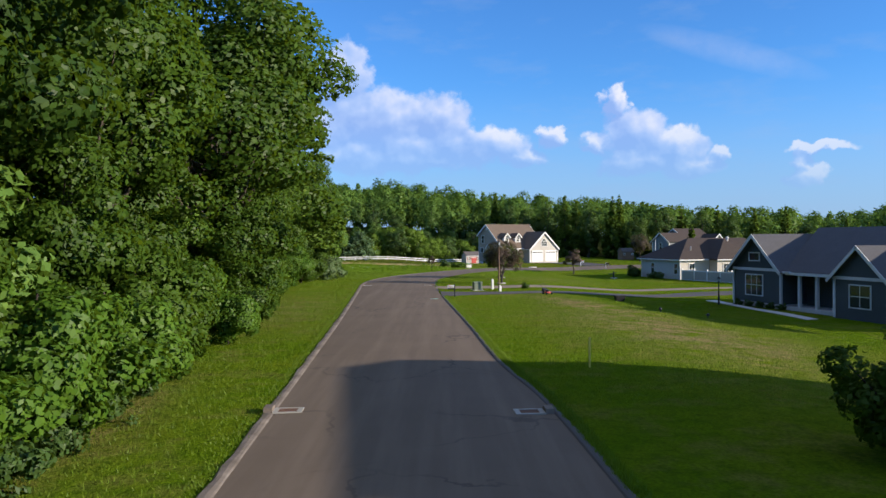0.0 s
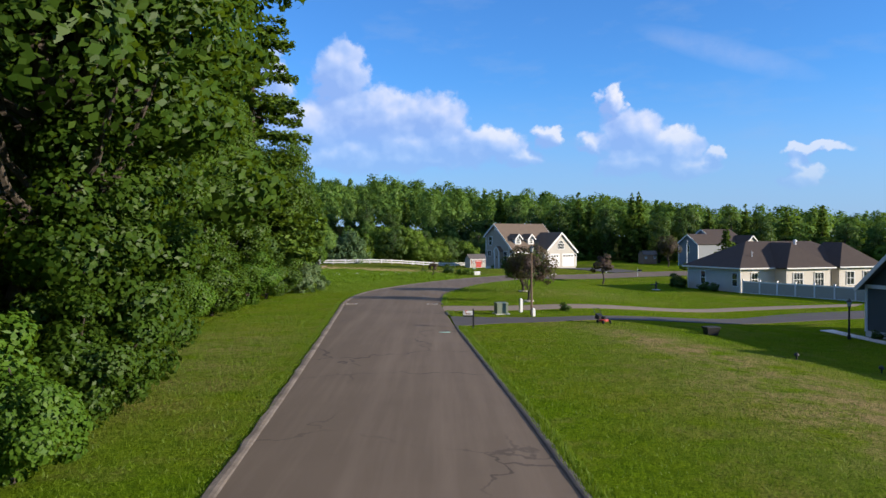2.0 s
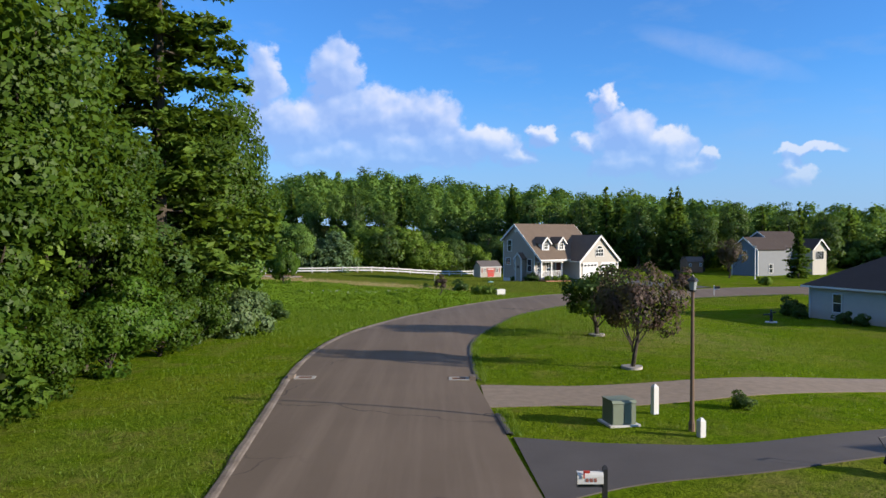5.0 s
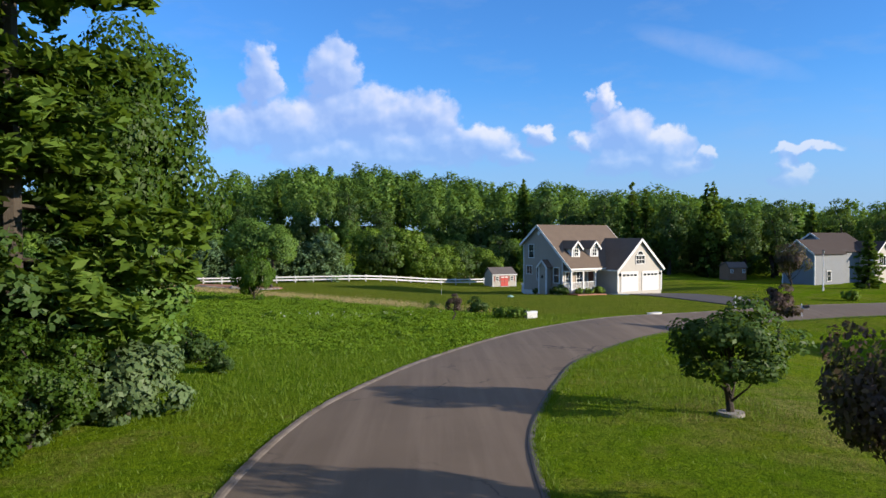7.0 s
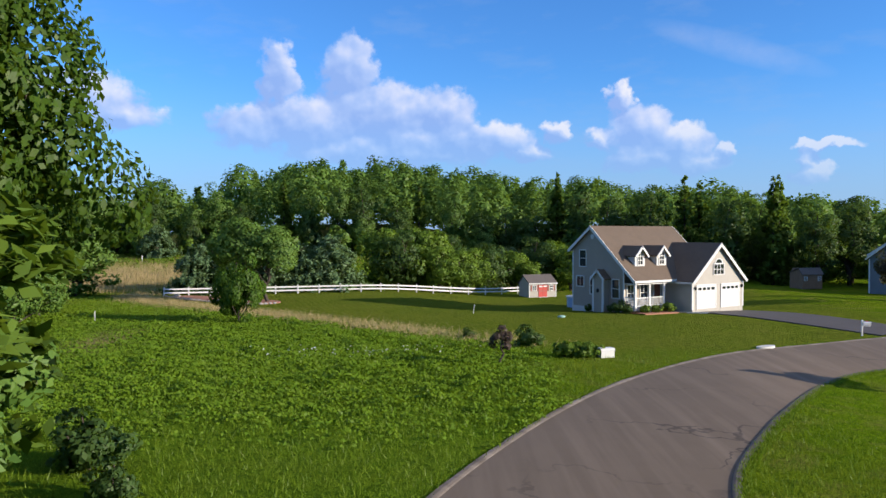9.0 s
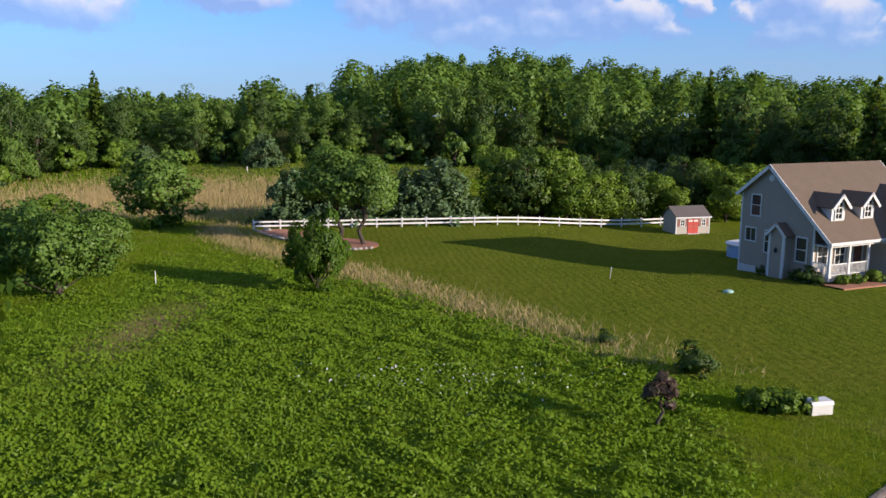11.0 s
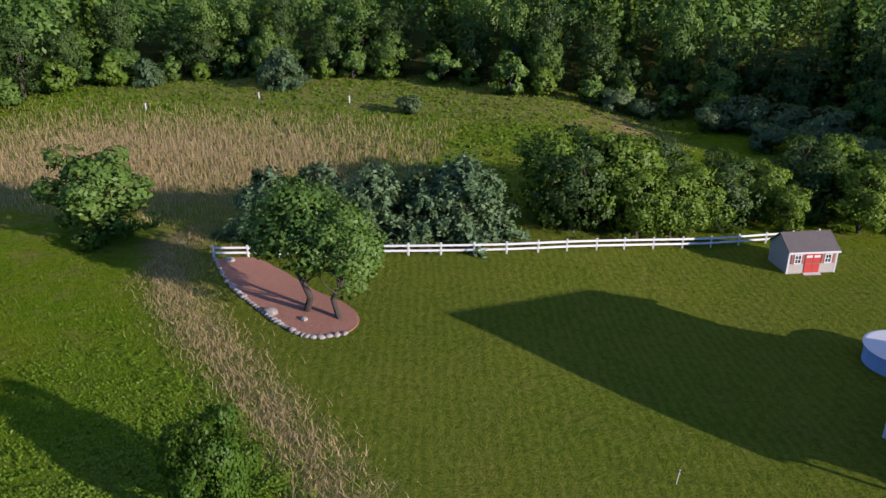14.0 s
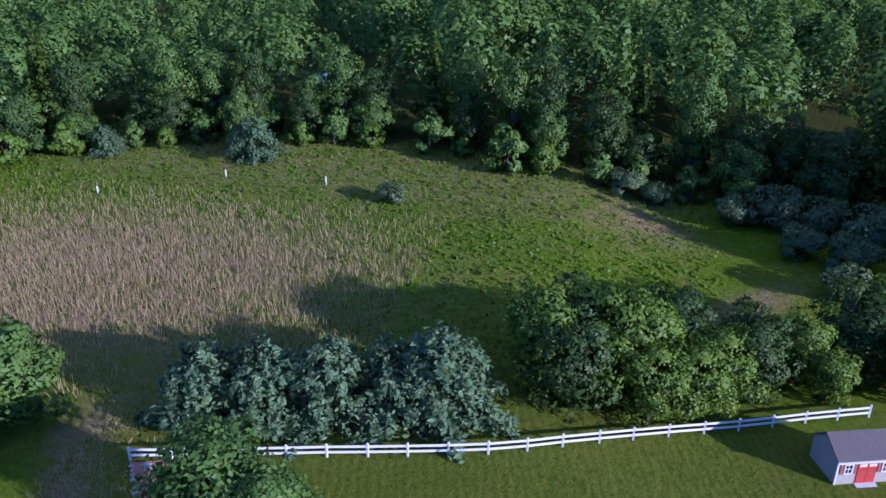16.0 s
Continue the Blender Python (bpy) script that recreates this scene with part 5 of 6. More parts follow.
# ---- things beside the road ----
def mailbox(x, y, turn, mat, label, side=0.0):
    m = thing("mailbox", on(x, y, 0, turn), label, "mailbox", "mailboxes")
    Solid().box(-0.05, 0.05, -0.05, 0.05, -0.1, 1.12).loft([(-0.06, -0.06, 1.12), (0.06, -0.06, 1.12), (0.06, 0.06, 1.12), (-0.06, 0.06, 1.12)], [(-0.02, -0.02, 1.2), (0.02, -0.02, 1.2), (0.02, 0.02, 1.2), (-0.02, 0.02, 1.2)]).part("post", "black" if mat == "white" else "vinyl", m)
    arm = Solid().box(-0.62, 0.05, -0.03, 0.03, 0.72, 0.80).part("arm", "black" if mat == "white" else "vinyl", m)
    prof = [(-0.10, 0.0), (0.10, 0.0), (0.10, 0.16)] + [(0.10 * math.cos(a), 0.16 + 0.10 * math.sin(a)) for a in (0.5, 1.05, 1.57, 2.1, 2.65)] + [(-0.10, 0.16)]
    b = Solid().along_x([(p, 0.81 + q) for p, q in prof], -0.60, -0.05).part("box", mat, m)
    Solid().along_x([(p * 1.05, 0.808 + q * 1.04) for p, q in prof], -0.625, -0.60).part("door", mat, b)
    Solid().box(-0.5, -0.47, -0.135, -0.115, 0.95, 1.10).box(-0.5, -0.36, -0.135, -0.115, 1.06, 1.12).part("flag", "red", b)
    for k in range(3):
        Solid().box(-0.44 + k * 0.09, -0.38 + k * 0.09, -0.107, -0.102, 0.86, 0.94).part("number_bar", "shutter", b)
    return m


mailbox(1.0, 68.0, 0, "white", "white mailbox on a black post beside the driveway")
mailbox(29.4, 138.6, 170, "black", "black mailbox on a white post across the road")
mailbox(26.0, 145.0, 180, "steel", "grey mailbox on a post beside the drive")


def street_lamp(x, y, high, mat, label):
    p = thing("lamp_post", on(x, y), label, "lamp post", "lamp posts")
    Solid().lathe([(0.11, -0.1), (0.11, 0.25), (0.075, 0.35), (0.06, high * 0.6), (0.05, high - 0.45)], 10).part("pole", mat, p)
    Solid().lathe([(0.05, high - 0.45), (0.12, high - 0.42), (0.12, high - 0.38)], 10).part("collar", "black", p)
    Solid().lathe([(0.10, high - 0.38), (0.15, high - 0.12), (0.15, high - 0.10)], 8).part("lantern", "lampglass", p)
    Solid().lathe([(0.20, high - 0.10), (0.16, high - 0.04), (0.04, high + 0.05), (0.015, high + 0.12)], 8).part("cap", "black", p)
    return p


street_lamp(5.5, 75.6, 4.9, "pole_wood", "brown lamp post with a lantern beside the driveway")
street_lamp(25.0, 69.6, 2.5, "black", "short black lamp post on the dark house's lawn")
street_lamp(46.5, 168.0, 5.2, "vinyl", "white lamp post before the blue house")


def utility_box():
    b = thing("utility_box", on(3.4, 76.6, 0, 12, 0.86), "grey-green steel utility cabinet on a pale pad", "utility box")
    Solid().box(-0.62, 0.62, -0.6, 0.6, -0.1, 0.07).part("pad", "slab", b)
    Solid().along_x([(-0.46, 0.07), (0.46, 0.07), (0.46, 0.95), (-0.40, 0.95), (-0.46, 0.86)], -0.48, 0.48).part("body", "dark_green", b)
    Solid().along_x([(-0.50, 0.88), (-0.43, 0.985), (0.50, 0.985), (0.50, 0.955), (-0.42, 0.955), (-0.48, 0.86)], -0.50, 0.50).part("lid", "dark_green", b)
    for x0, x1 in ((-0.46, -0.01), (0.01, 0.46)):
        Solid().box(x0, x1, -0.475, -0.462, 0.12, 0.84).part("door", "dark_green", b)


utility_box()


def marker(x, y, high, w, mat, label, name="marker_post", lean=0.0):
    p = thing(name, on(x, y) @ pose(0, 0, 0, lean, lean * 0.6, 20), label, "post", "marker posts")
    Solid().box(-w, w, -w, w, -0.15, high).loft([(-w, -w, high), (w, -w, high), (w, w, high), (-w, w, high)], [(-w * 0.3, -w * 0.3, high + w), (w * 0.3, -w * 0.3, high + w), (w * 0.3, w * 0.3, high + w), (-w * 0.3, w * 0.3, high + w)]).part("shaft", mat, p)
    return p


marker(5.0, 78.0, 0.95, 0.10, "white", "white utility marker post in long grass")
marker(5.55, 74.9, 0.50, 0.10, "white", "short white utility pedestal beside the driveway")
for x, y in ((-71.1, 214.3), (-58.8, 222.6), (-45.7, 223.5)):
    marker(x, y, 0.95, 0.07, "white", "white survey stake in the meadow")
marker(-34, 150.5, 0.9, 0.03, "white", "thin white survey stake in rough grass")
marker(-2.6, 158, 0.9, 0.013, "white", "thin white stake on the mown yard", lean=6)
marker(5.9, 31.0, 1.2, 0.03, "yellow", "yellow wooden stake in the lawn")


def lawn_mower():
    m = thing("lawn_mower", on(9.6, 70.7, 0, 205), "red push lawn mower with a folded black handle", "lawn mower")
    Solid().lathe([(0.30, 0.12), (0.32, 0.16), (0.31, 0.24), (0.24, 0.27)], 14).part("deck", "red", m)
    Solid().lathe([(0.15, 0.27), (0.16, 0.42), (0.10, 0.46)], 12).part("engine", "black", m)
    for x in (-0.27, 0.27):
        for y in (-0.30, 0.30):
            wh = Solid().lathe([(0.06, -0.03), (0.11, -0.03), (0.11, 0.03), (0.06, 0.03)], 12).part("wheel", "tyre", m)
            wh.matrix_local = pose(x, y, 0.11, 0, 90, 0)
    Solid().tube([(-0.22, -0.28, 0.22), (-0.22, -0.85, 0.92)], [0.016, 0.016], 6).tube([(0.22, -0.28, 0.22), (0.22, -0.85, 0.92)], [0.016, 0.016], 6).tube([(-0.22, -0.85, 0.92), (0.22, -0.85, 0.92)], [0.018, 0.018], 6).part("handle", "black", m)
    bag = Solid().loft([(-0.18, -0.35, 0.2), (0.18, -0.35, 0.2), (0.18, -0.75, 0.25), (-0.18, -0.75, 0.25)], [(-0.18, -0.3, 0.45), (0.18, -0.3, 0.45), (0.16, -0.66, 0.6), (-0.16, -0.66, 0.6)]).part("grass_bag", "black", m)


lawn_mower()


def air_unit():
    b = thing("planter_box", on(15.6, 67.9, 0, 10), "black low planter box on the lawn", "planter")
    Solid().loft([(-0.32, -0.25, -0.02), (0.32, -0.25, -0.02), (0.32, 0.25, -0.02), (-0.32, 0.25, -0.02)], [(-0.42, -0.33, 0.45), (0.42, -0.33, 0.45), (0.42, 0.33, 0.45), (-0.42, 0.33, 0.45)]).part("body", "black", b)
    Solid().box(-0.46, 0.46, -0.37, 0.37, 0.45, 0.52).part("rim", "tyre", b)


air_unit()
for x, y in ((16.7, 59.0), (19.5, 56.5)):
    d = thing("path_light", on(x, y), "small black dome light in the lawn", "garden light", "path lights")
    Solid().lathe([(0.04, -0.05), (0.04, 0.2)], 8).part("stem", "black", d)
    Solid().lathe([(0.12, 0.2), (0.13, 0.24), (0.09, 0.33), (0.02, 0.37)], 10).part("head", "black", d)

dome = thing("septic_cover", on(5.0, 154.7), "pale green plastic dome cover in the yard", "cover")
Solid().lathe([(0.36, -0.02), (0.35, 0.06), (0.24, 0.14), (0.05, 0.17)], 14).part("cover", "teal", dome, smooth=True)


def drain(x, y, turn, side):
    d = thing("storm_drain", on(x, y, 0.055, turn) @ Matrix.Diagonal((0.72, 0.8, 1, 1)), "rusty iron storm drain set in pale concrete", "drain", "storm drains")
    Solid().box(-0.62, 0.62, -0.42, -0.30, -0.06, 0.02).box(-0.62, 0.62, 0.30, 0.42, -0.06, 0.02).box(-0.62, -0.40, -0.30, 0.30, -0.06, 0.02).box(0.40, 0.62, -0.30, 0.30, -0.06, 0.02).part("surround", "panel", d)
    Solid().box(-0.40, 0.40, -0.30, 0.30, -0.08, -0.05).part("pit", "black", d)
    g = Solid()
    for i in range(8):
        g.box(-0.40 + i * 0.105, -0.34 + i * 0.105, -0.30, 0.30, -0.04, 0.012)
    g.box(-0.40, 0.40, -0.03, 0.03, -0.038, 0.008)
    g.part("grate", "iron", d)
    Solid().along_x([(-0.36, -0.05), (0.36, -0.05), (0.33, 0.14), (-0.33, 0.14)], side * 0.62, side * 0.98).part("inlet", "kerb", d)


drain(-4.75, 23.3, 3, -1)
drain(2.55, 22.9, 3, 1)
drain(-8.35, 84.7, 0, -1)
drain(-1.65, 84.4, 0, 1)


def plate(name, x, y, rx, ry, turn, mat, label, category, high=0.05):
    p = thing(name, on(x, y, 0, turn), label, category)
    ring = [(rx * (1 + 0.08 * math.sin(3 * a)) * math.cos(a), ry * math.sin(a)) for a in [2 * math.pi * k / 20 for k in range(20)]]
    Solid().loft([(a, b, -0.1) for a, b in ring], [(a * 0.94, b * 0.94, high) for a, b in ring]).part("slab", mat, p)
    return p


plate("paint_mark", -0.8, 65.6, 0.36, 0.16, 5, "teal", "faded green paint mark on the asphalt", "paint mark", 0.068)
plate("kerb_inlet", 16.2, 138.6, 0.9, 0.35, 30, "slab", "pale concrete inlet at the kerb", "kerb inlet", 0.16)
wb = thing("white_box", on(4.4, 133.2, 0, 20), "white plastic utility box in the grass", "utility box")
Solid().box(-0.45, 0.45, -0.3, 0.3, -0.05, 0.42).part("body", "white", wb)
Solid().along_x([(-0.34, 0.42), (0.34, 0.42), (0.25, 0.55), (-0.25, 0.55)], -0.48, 0.48).part("lid", "white", wb)

# ---- yard trees and shrubs ----
LAWN_TREE = [broadleaf(121, 4.5, 4.8, 7500, 0.115, "purple", "small purple-leaved tree on a round stone ring", 0.12, 34), broadleaf(122, 4.0, 3.8, 7500, 0.11, "leaf_dark", "small olive-green lawn tree on a round stone ring", 0.1, 44, squash=0.3),
             broadleaf(123, 3.8, 2.6, 2600, 0.15, "purple", "young dark red-leaved tree on the lawn", 0.22, 30)]
plant(LAWN_TREE[0], 6.6, 87.2, 0, 1.14, True, wide=0.86)
plant(LAWN_TREE[1], 7.5, 99.1, 0, 1.15, True, wide=1.3)
plant(LAWN_TREE[2], 21.2, 125.5, 0, 1.12, True, wide=1.2)
plant(LAWN_TREE[0], 44.0, 172.0, 60, 1.25)
for x, y in ((6.6, 87.2), (7.5, 99.1)):
    plate("tree_ring", x, y, 0.52, 0.52, 0, "stone", "pale stone ring round a lawn tree's foot", "stone ring", 0.12)

SHRUB = [broadleaf(131, 1.6, 2.2, 1600, 0.12, "leaf_dark", "round dark green shrub", -0.2, 26, "shrub", "shrub"), broadleaf(132, 1.2, 1.6, 1300, 0.11, "leaf_light", "bright green clipped shrub", -0.2, 22, "shrub", "shrub"),
         broadleaf(133, 2.3, 1.7, 1200, 0.12, "purple", "reddish smoke bush with a bare foot", 0.2, 18, "shrub", "shrub"), broadleaf(134, 3.4, 4.4, 5200, 0.17, "silver", "silvery green willow-like bush at the wood's foot", -0.15, 40, "bush", "bush")]
plant(SHRUB[0], 0.3, 137.3, 0, 1.0, True)
plant(SHRUB[1], 2.0, 133.0, 0, 1.0, True)
plant(SHRUB[2], -1.95, 130.7, 0, 1.0, True)
plant(SHRUB[3], -15.0, 99.0, 0, 1.0, True)
plant(SHRUB[3], -36.2, 220.3, 90, 0.8)
plant(SHRUB[3], -17.0, 96.0, 50, 0.8)
for x, y, k in ((1.5, 229, 1.2), (5.2, 230, 1.5), (9.5, 229, 1.35), (14, 227, 1.5), (7.5, 223, 1.15), (12, 221, 1.3), (-7.5, 232, 0.9), (-11, 233, 1.1), (17, 218, 1.4), (10.5, 215, 1.1)):
    plant(SHRUB[3], x, y, x * 77, k)
plant(SHRUB[0], -16.2, 111.5, 40, 1.3)
for x, y, k in ((-9.4, 11.5, 1.0), (-9.2, 13.6, 1.15), (-9.5, 16.2, 1.0), (-9.6, 19.0, 0.9), (-9.9, 22.0, 1.0), (-10.4, 26.0, 0.9)):
    plant(SHRUB[0], x, y, y * 47, k)
plant(SHRUB[0], -14.2, 108.5, 10, 0.8)
for x, y, s in ((2.8, 133.1, 1.0), (3.5, 133.3, 0.95)):
    plant(SHRUB[1], x, y, 70 * s + x * 40, s)
plant(SHRUB[0], -3.5, 141.5, 20, 0.5)
plant(SHRUB[0], 8.4, 78.8, 0, 0.45)
for u, v, s, k in ((0.9, 0.05, 0.75, 1), (2.3, 0.05, 0.75, 1), (3.9, 0.1, 0.95, 1), (-0.5, 1.0, 0.55, 0), (-0.5, 3.0, 0.5, 0), (-0.55, 6.0, 0.45, 0), (-0.6, 1.8, 0.8, 0)):
    q = at_house(u, v)
    plant(SHRUB[k], q[0], q[1], u * 90, s, dz=0.08)
for q, s in (((29.6, 118.4), 0.8), ((31.2, 114.2), 0.75), ((31.7, 112.5), 0.75), ((30.0, 120.6), 1.25)):
    plant(SHRUB[0], q[0], q[1], q[1] * 30, s)
for k in range(5):
    plant(SHRUB[0], 26.8 + k * 0.38, 69.6 - k * 1.35, k * 60, 0.42)
plant(SHRUB[1], 40.5, 150.5, 0, 1.2)
plant(FIR[0].ob, 57.0, 176.0, 40, 0.55, wide=0.85)


def mulch_island():
    pts = [(-37.4, 175.5), (-34.1, 171.9), (-30.4, 169.0), (-26.8, 166.7), (-24.6, 166.0), (-22.9, 167.0), (-22.7, 169.0), (-24.4, 170.9), (-27.5, 172.4), (-31.5, 175.0), (-34.5, 176.4)]
    ring = [(q.x, q.y) for q in spline([(*p, 0) for p in [*pts, pts[0]]], 0.5)][:-1]
    b = thing("mulch_bed", on(-29, 171.5), "red mulch bed with a border of pale stones", "flower bed")
    o = Vector((-29, 171.5, float(height(-29, 171.5))))
    s = Solid()
    s.loft([(x - o.x, y - o.y, -0.15) for x, y in ring], [(x - o.x, y - o.y, 0.07 + 0.02 * math.sin(i)) for i, (x, y) in enumerate(ring)])
    s.part("mulch", "mulch", b)
    r2 = random.Random(9)
    rock = Solid().lathe([(0.20, -0.05), (0.26, 0.05), (0.20, 0.17), (0.08, 0.22)], 7)
    first = rock.part("stone", "stone", b)
    edge_pts = [(q.x, q.y) for q in spline([(*p, 0) for p in pts[:6]], 0.42)]
    for i, (x, y) in enumerate(edge_pts):
        st = first if i == 0 else first.copy()
        if i:
            scene.collection.objects.link(st)
        k = r2.uniform(0.6, 1.25)
        st.matrix_local = pose(x - o.x, y - o.y, 0.02, r2.uniform(-15, 15), r2.uniform(-15, 15), r2.uniform(0, 360)) @ Matrix.Diagonal((k, k * r2.uniform(0.6, 1), k * 0.8, 1))
    for x, y, k in ((-28.8, 168.3, 2.2), (-36.0, 175.4, 1.8), (-26.2, 168.0, 1.3)):
        st = first.copy()
        scene.collection.objects.link(st)
        st.matrix_local = pose(x - o.x, y - o.y, 0.05, 8, 5, x * 50) @ Matrix.Diagonal((k, k * 0.7, k * 0.7, 1))


mulch_island()
path2("front_walk", [(26.5, 74.6), (26.6, 71.5), (26.9, 66), (27.6, 62), (27.9, 57)], [(25.4, 74.2), (25.7, 71.2), (26.0, 66), (26.6, 61.6), (26.9, 56.6)], "slab", 0.03, "pale concrete walk along the dark house", "path", 30)
orn = thing("garden_ornament", on(25.6, 115.2, 0, 20), "black iron garden ornament on a pale round base", "ornament")
Solid().lathe([(0.5, -0.05), (0.5, 0.06), (0.42, 0.09)], 16).part("base", "slab", orn)
Solid().lathe([(0.16, 0.08), (0.10, 0.3), (0.14, 0.55), (0.06, 0.95), (0.08, 1.05)], 10).part("stem", "black", orn)
Solid().box(-0.8, -0.1, -0.07, 0.07, 0.62, 0.74).box(0.1, 0.45, -0.06, 0.06, 0.78, 0.88).part("arm", "black", orn)

pool = thing("pool", on(10.9, 174.6), "round blue above-ground pool behind the house", "pool")
Solid().lathe([(2.3, -0.1), (2.3, 1.1), (2.4, 1.12), (2.4, 1.2), (2.25, 1.2), (2.25, 0.95)], 28).part("wall", "pool", pool)
Solid().lathe([(2.4, 1.12), (2.45, 1.2), (2.3, 1.24)], 28).part("rim", "white", pool)

for x, y, zz in ((-55.5, 243.0, 2.5), (-56.5, 246, 6.0)):
    t = thing("blue_tarp", on(x, y), "blue tarpaulin glimpsed between the trees", "tarpaulin")
    Solid().slab([(-0.9, 0, zz), (0.9, 0.1, zz + 0.1), (0.8, 0.8, zz + 1.7), (-0.8, 0.7, zz + 1.5)], 0.05).box(-0.05, 0.05, 0.3, 0.4, -0.3, zz + 0.5).part("sheet", "blue_tarp", t)


# ---- grass, weeds and dry stalks ----
def on_road(x, y):
    l = np.interp(y, RL[:, 1], RL[:, 0])
    inner = np.interp(x, [0.3, 3.6, 9.3, 14.4, 19.4, 28, 43, 80], [100, 110.7, 120, 127, 132, 136.5, 140, 143])
    outer = np.interp(x, [-8.2, -4.3, -0.4, 3.8, 9.2, 16, 26, 42, 80], [99.5, 111.2, 119, 125.5, 131.7, 138, 143.5, 148, 152])
    r = np.interp(y, RR[:320, 1], RR[:320, 0])
    straight = (y < 99) & (x > l - 0.15) & (x < r + 0.15)
    bend = (y >= 99) & (y < outer + 0.3) & (y > inner - 0.3) & (x > -8.3)
    corner = (y >= 99) & (y < 112) & (x > l - 0.2) & (x < r + 0.2)
    drive = (x > -1) & (x < 45) & (y > 68.5 + 0.42 * np.maximum(x - 3, 0)) & (y < 75.2 + 0.37 * np.maximum(x - 6, 0))
    gravel = (x > -1) & (x < 40) & (y > 79.2 + 0.4 * np.maximum(x - 6, 0)) & (y < 83.1 + 0.38 * np.maximum(x - 5, 0))
    return straight | bend | corner | drive | gravel


def built(x, y):
    u = (x - HO[0]) * U[0] + (y - HO[1]) * U[1]
    v = (x - HO[0]) * V[0] + (y - HO[1]) * V[1]
    home = (u > -0.9) & (u < 13.8) & (v > -1.6) & (v < 9)
    drive = (x > 17) & (x < 34) & (y > 143) & (y < 166) & (x > 27.2 - 0.6 * (y - 145)) & (x < 32.6 - 0.42 * (y - 147))
    slate = (x > 26) & (y < 72) & (y > 40)
    ranch = (x > 30.5) & (y > 100) & (y < 135)
    shed = (x > 5) & (x < 10) & (y > 186.5) & (y < 192)
    bed = (x > -37) & (x < -23) & (np.abs(y - np.interp(x, [-37, -30, -25, -23], [175.5, 171.5, 168.8, 168.3])) < np.interp(x, [-37, -34, -28, -24, -23], [0.4, 2.2, 3.2, 2.6, 1.2]))
    return home | drive | slate | ranch | shed | bed


def blades(name, n, box, low, high, width, mat, label, seed, keep=None, lean=0.4):
    """Single pointed blades of grass as one mass."""
    rng = np.random.default_rng(seed)
    x, y = rng.uniform(box[0], box[1], n), rng.uniform(box[2], box[3], n)
    ok = ~on_road(x, y) & ~built(x, y)
    if keep is not None:
        ok &= rng.uniform(0, 1, n) < keep(x, y)
    x, y = x[ok], y[ok]
    m = len(x)
    h = rng.uniform(low, high, m)
    a = rng.uniform(0, 6.283, m)
    dx, dy = np.cos(a) * width, np.sin(a) * width
    z = height(x, y)
    tip = rng.normal(0, lean, (m, 2)) * h[:, None]
    v = np.stack([np.stack([x - dx, y - dy, z - 0.02], 1), np.stack([x + dx, y + dy, z - 0.02], 1), np.stack([x + tip[:, 0], y + tip[:, 1], z + h], 1)], 1).reshape(-1, 3)
    ob = quad_mesh(name, v, np.arange(3 * m).reshape(m, 3), mat)
    tagged(ob, label, "grass", kind="stuff")


def weed_keep(x, y):
    return zones(x, y)[1]


def leaf_mass(name, n, box, size, mat, label, seed, keep, high=0.4):
    rng = np.random.default_rng(seed)
    x, y = rng.uniform(box[0], box[1], n), rng.uniform(box[2], box[3], n)
    mound = 0.5 + 0.5 * np.sin(x * 1.7 + 2 * np.sin(y * 0.9)) * np.sin(y * 1.9 + 1.5 * np.sin(x * 1.1))
    ok = ~on_road(x, y) & ~built(x, y) & (rng.uniform(0, 1, n) < keep(x, y) * (0.25 + 0.75 * mound))
    x, y, mound = x[ok], y[ok], mound[ok]
    m = len(x)
    swell = 0.6 + 0.4 * np.sin(x * 0.45 + np.sin(y * 0.33)) * np.sin(y * 0.5 + np.sin(x * 0.4))
    p = np.stack([x, y, height(x, y) + high * (mound ** 1.4 * swell * 1.5) * rng.uniform(0.3, 1.0, m) + 0.04], 1)
    nrm = rng.normal(0, 0.6, (m, 3)) + np.array((0.35, -0.1, 0.8))
    v, f = cards(p, nrm, size, rng, 1.6)
    ob = quad_mesh(name, v, f, mat, soft=nrm * 0.5 + np.array((0.25, -0.1, 0.5)))
    tagged(ob, label, "weeds", kind="stuff")


leaf_mass("weeds", 330000, (-46, 6, 110, 168), 0.108, "weed", "knee-high broad-leaved weeds over the open field", 5, lambda x, y: weed_keep(x, y) * sm(112, 124, y) * (0.25 + 0.75 * sm(-36, -24, x)), 0.36)
leaf_mass("meadow_herbs", 60000, (-95, 0, 178, 242), 0.24, "tuft", "low green herbs across the meadow", 6, lambda x, y: sm(186, 194, y - 0.4 * np.maximum(x + 20, 0)) * (1 - 0.8 * zones(x, y)[2]) * sm(4, -6, x), 0.3)
blades("verge_grass", 70000, (-20, -5, 8, 125), 0.05, 0.14, 0.014, "tuft", "uncut green grass on the road's verge", 7, lambda x, y: sm(-19, -13, x + 0 * y))
blades("lawn_grass", 110000, (0, 30, 24, 72), 0.04, 0.11, 0.013, "tuft", "short mown lawn grass", 8, lambda x, y: 1 - 0.9 * zones(x, y)[2])
blades("lawn_grass", 100000, (-2, 34, 75, 136), 0.04, 0.12, 0.014, "tuft", "short mown lawn grass round the young trees", 9)
blades("yard_grass", 90000, (-36, 20, 128, 192), 0.03, 0.09, 0.018, "yard_tuft", "mown grass of the back yard", 10, lambda x, y: zones(x, y)[0])
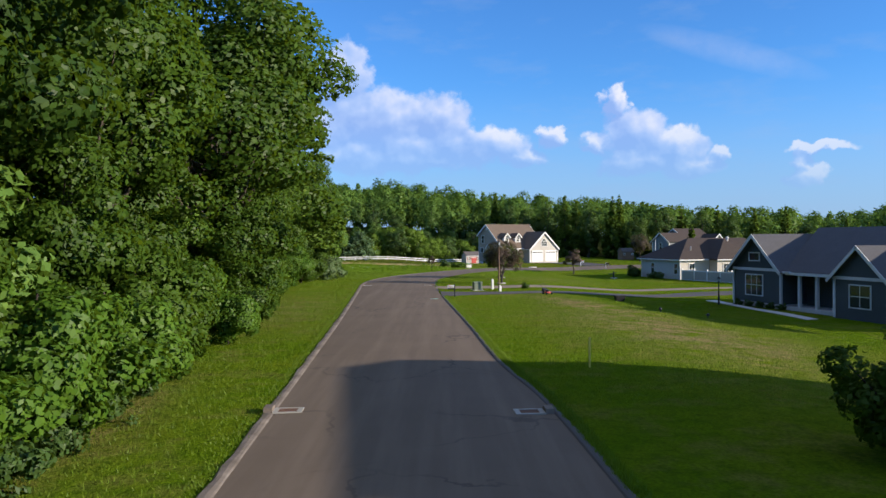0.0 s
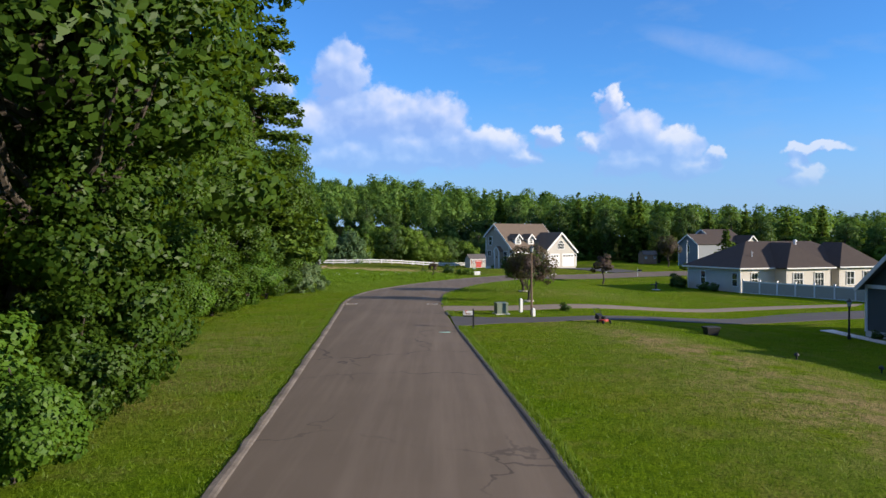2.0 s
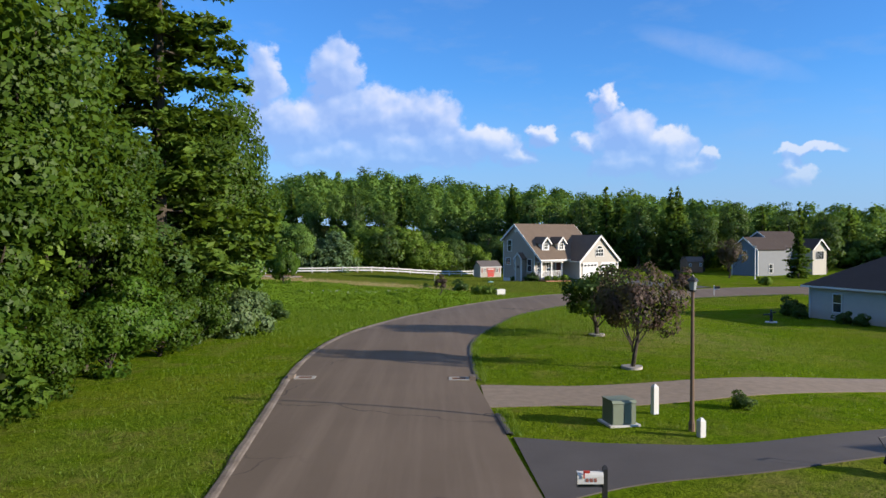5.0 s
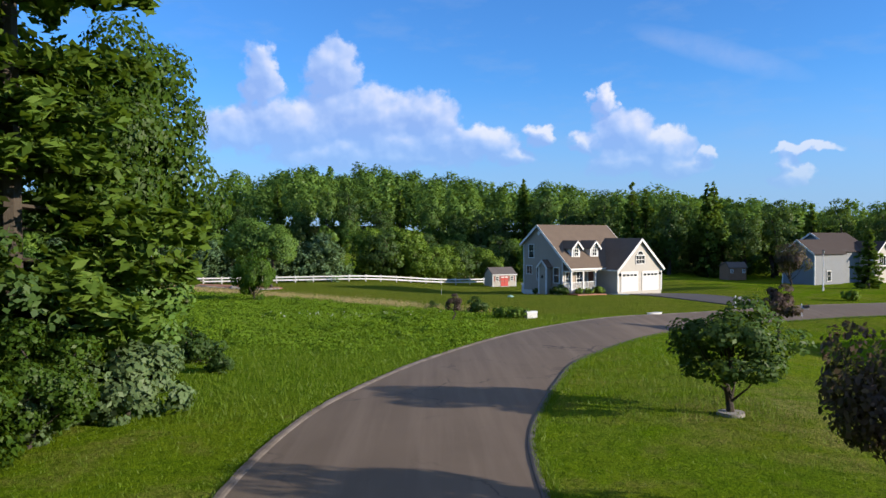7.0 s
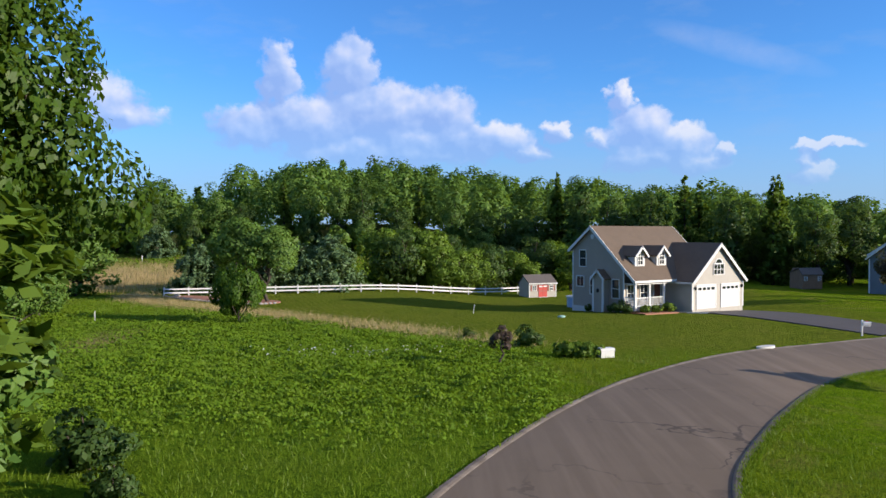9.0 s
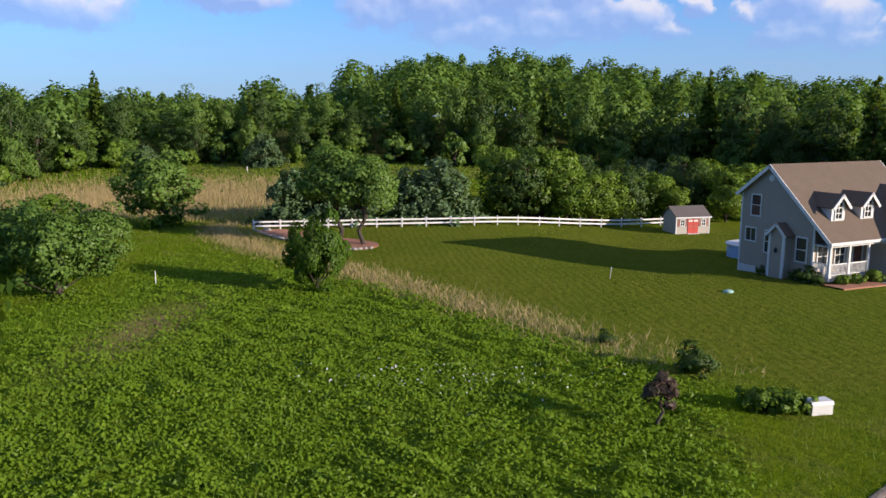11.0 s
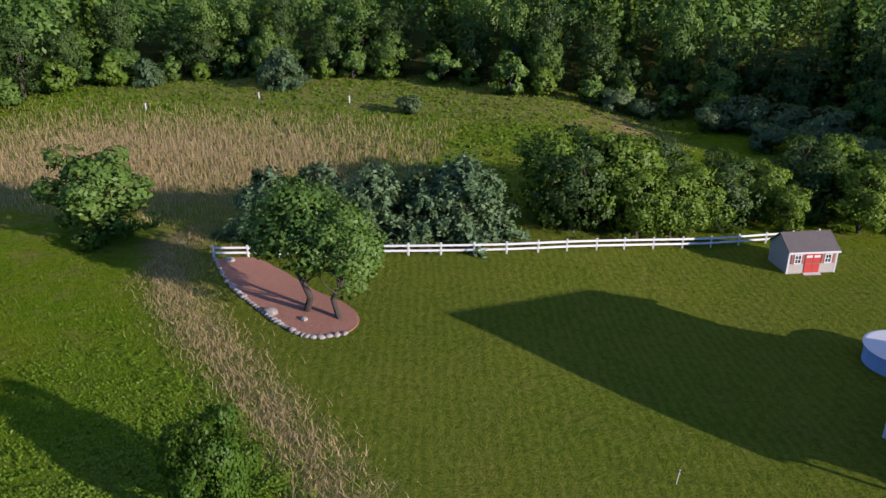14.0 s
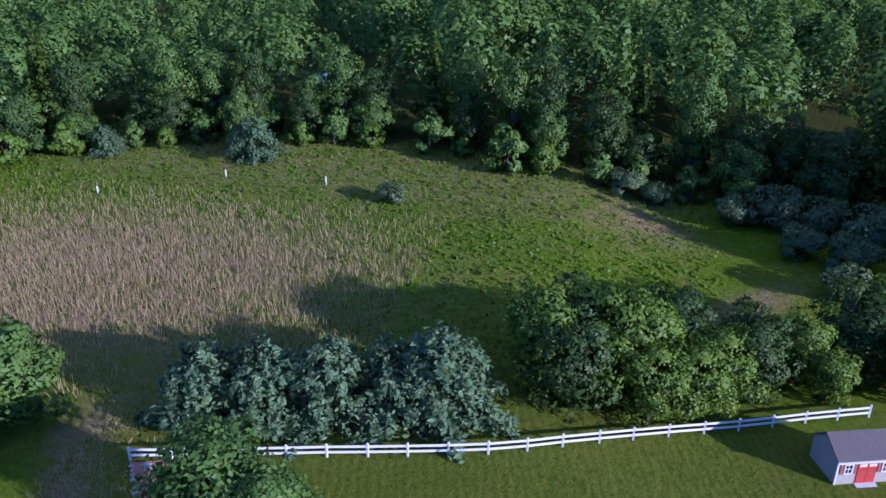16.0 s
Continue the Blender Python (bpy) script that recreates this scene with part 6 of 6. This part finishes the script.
blades("field_grass", 150000, (-48, 10, 98, 176), 0.10, 0.32, 0.016, "tuft", "long green grass among the weeds", 11, lambda x, y: (1 - zones(x, y)[0]) * 0.8)
blades("dry_stalks", 60000, (-90, -28, 180, 218), 0.5, 1.05, 0.03, "straw", "tall dry straw-coloured meadow grass", 12, lambda x, y: bump_zone(x, y, -58, 197, 21, 11, 12) ** 0.6, 0.25)
blades("dry_stalks", 110000, (-42, 4, 134, 180), 0.15, 0.6, 0.022, "straw", "band of dry uncut grass beside the mown yard", 13, lambda x, y: np.exp(-((x - strip_x(y) + 2.6) / 2.6) ** 2) * (0.3 + 0.7 * sm(139, 149, y)) * (y > 137), 0.6)
leaf_mass("white_flowers", 4000, (-18, -2, 128, 142), 0.08, "bloom", "drift of small whitish wildflowers in the field", 14, lambda x, y: bump_zone(x, y, -11, 134.5, 5, 1.6, 5) * 0.7, 0.5)


def edge_grass(line, out, near, far, n, low, high, label, seed):
    """Uncut blades that lean over the edge of the asphalt."""
    rng = np.random.default_rng(seed)
    i = rng.integers(1, len(line) - 1, n)
    d = line[i + 1] - line[i - 1]
    d = d / np.hypot(d[:, 0], d[:, 1])[:, None]
    q = line[i] + d * rng.uniform(-0.6, 0.6, n)[:, None] + np.stack([-d[:, 1], d[:, 0]], 1) * out * rng.uniform(near, far, n)[:, None]
    keep = (q[:, 1] > 8) & (q[:, 1] < 146) & (q[:, 0] < 40) & ~((out < 0) & (q[:, 0] < 2) & (((q[:, 1] > 68.8) & (q[:, 1] < 75)) | ((q[:, 1] > 78.4) & (q[:, 1] < 84))))
    q = q[keep]
    m = len(q)
    h = rng.uniform(low, high, m)
    a = rng.uniform(0, 6.283, m)
    off = np.stack([np.cos(a), np.sin(a)], 1) * 0.015
    tip = q + rng.normal(0, 0.35, (m, 2)) * h[:, None]
    z = height(q[:, 0], q[:, 1])
    v = np.stack([np.c_[q - off, z - 0.02], np.c_[q + off, z - 0.02], np.c_[tip, z + h]], 1).reshape(-1, 3)
    tagged(quad_mesh("edge_grass", v, np.arange(3 * m).reshape(m, 3), "tuft"), label, "grass", kind="stuff")


edge_grass(RR, -1, 0.12, 0.6, 70000, 0.08, 0.19, "grass hanging over the road's dark edge", 21)
edge_grass(RL, 1, 0.30, 0.75, 40000, 0.03, 0.09, "short grass along the pale kerb", 22)
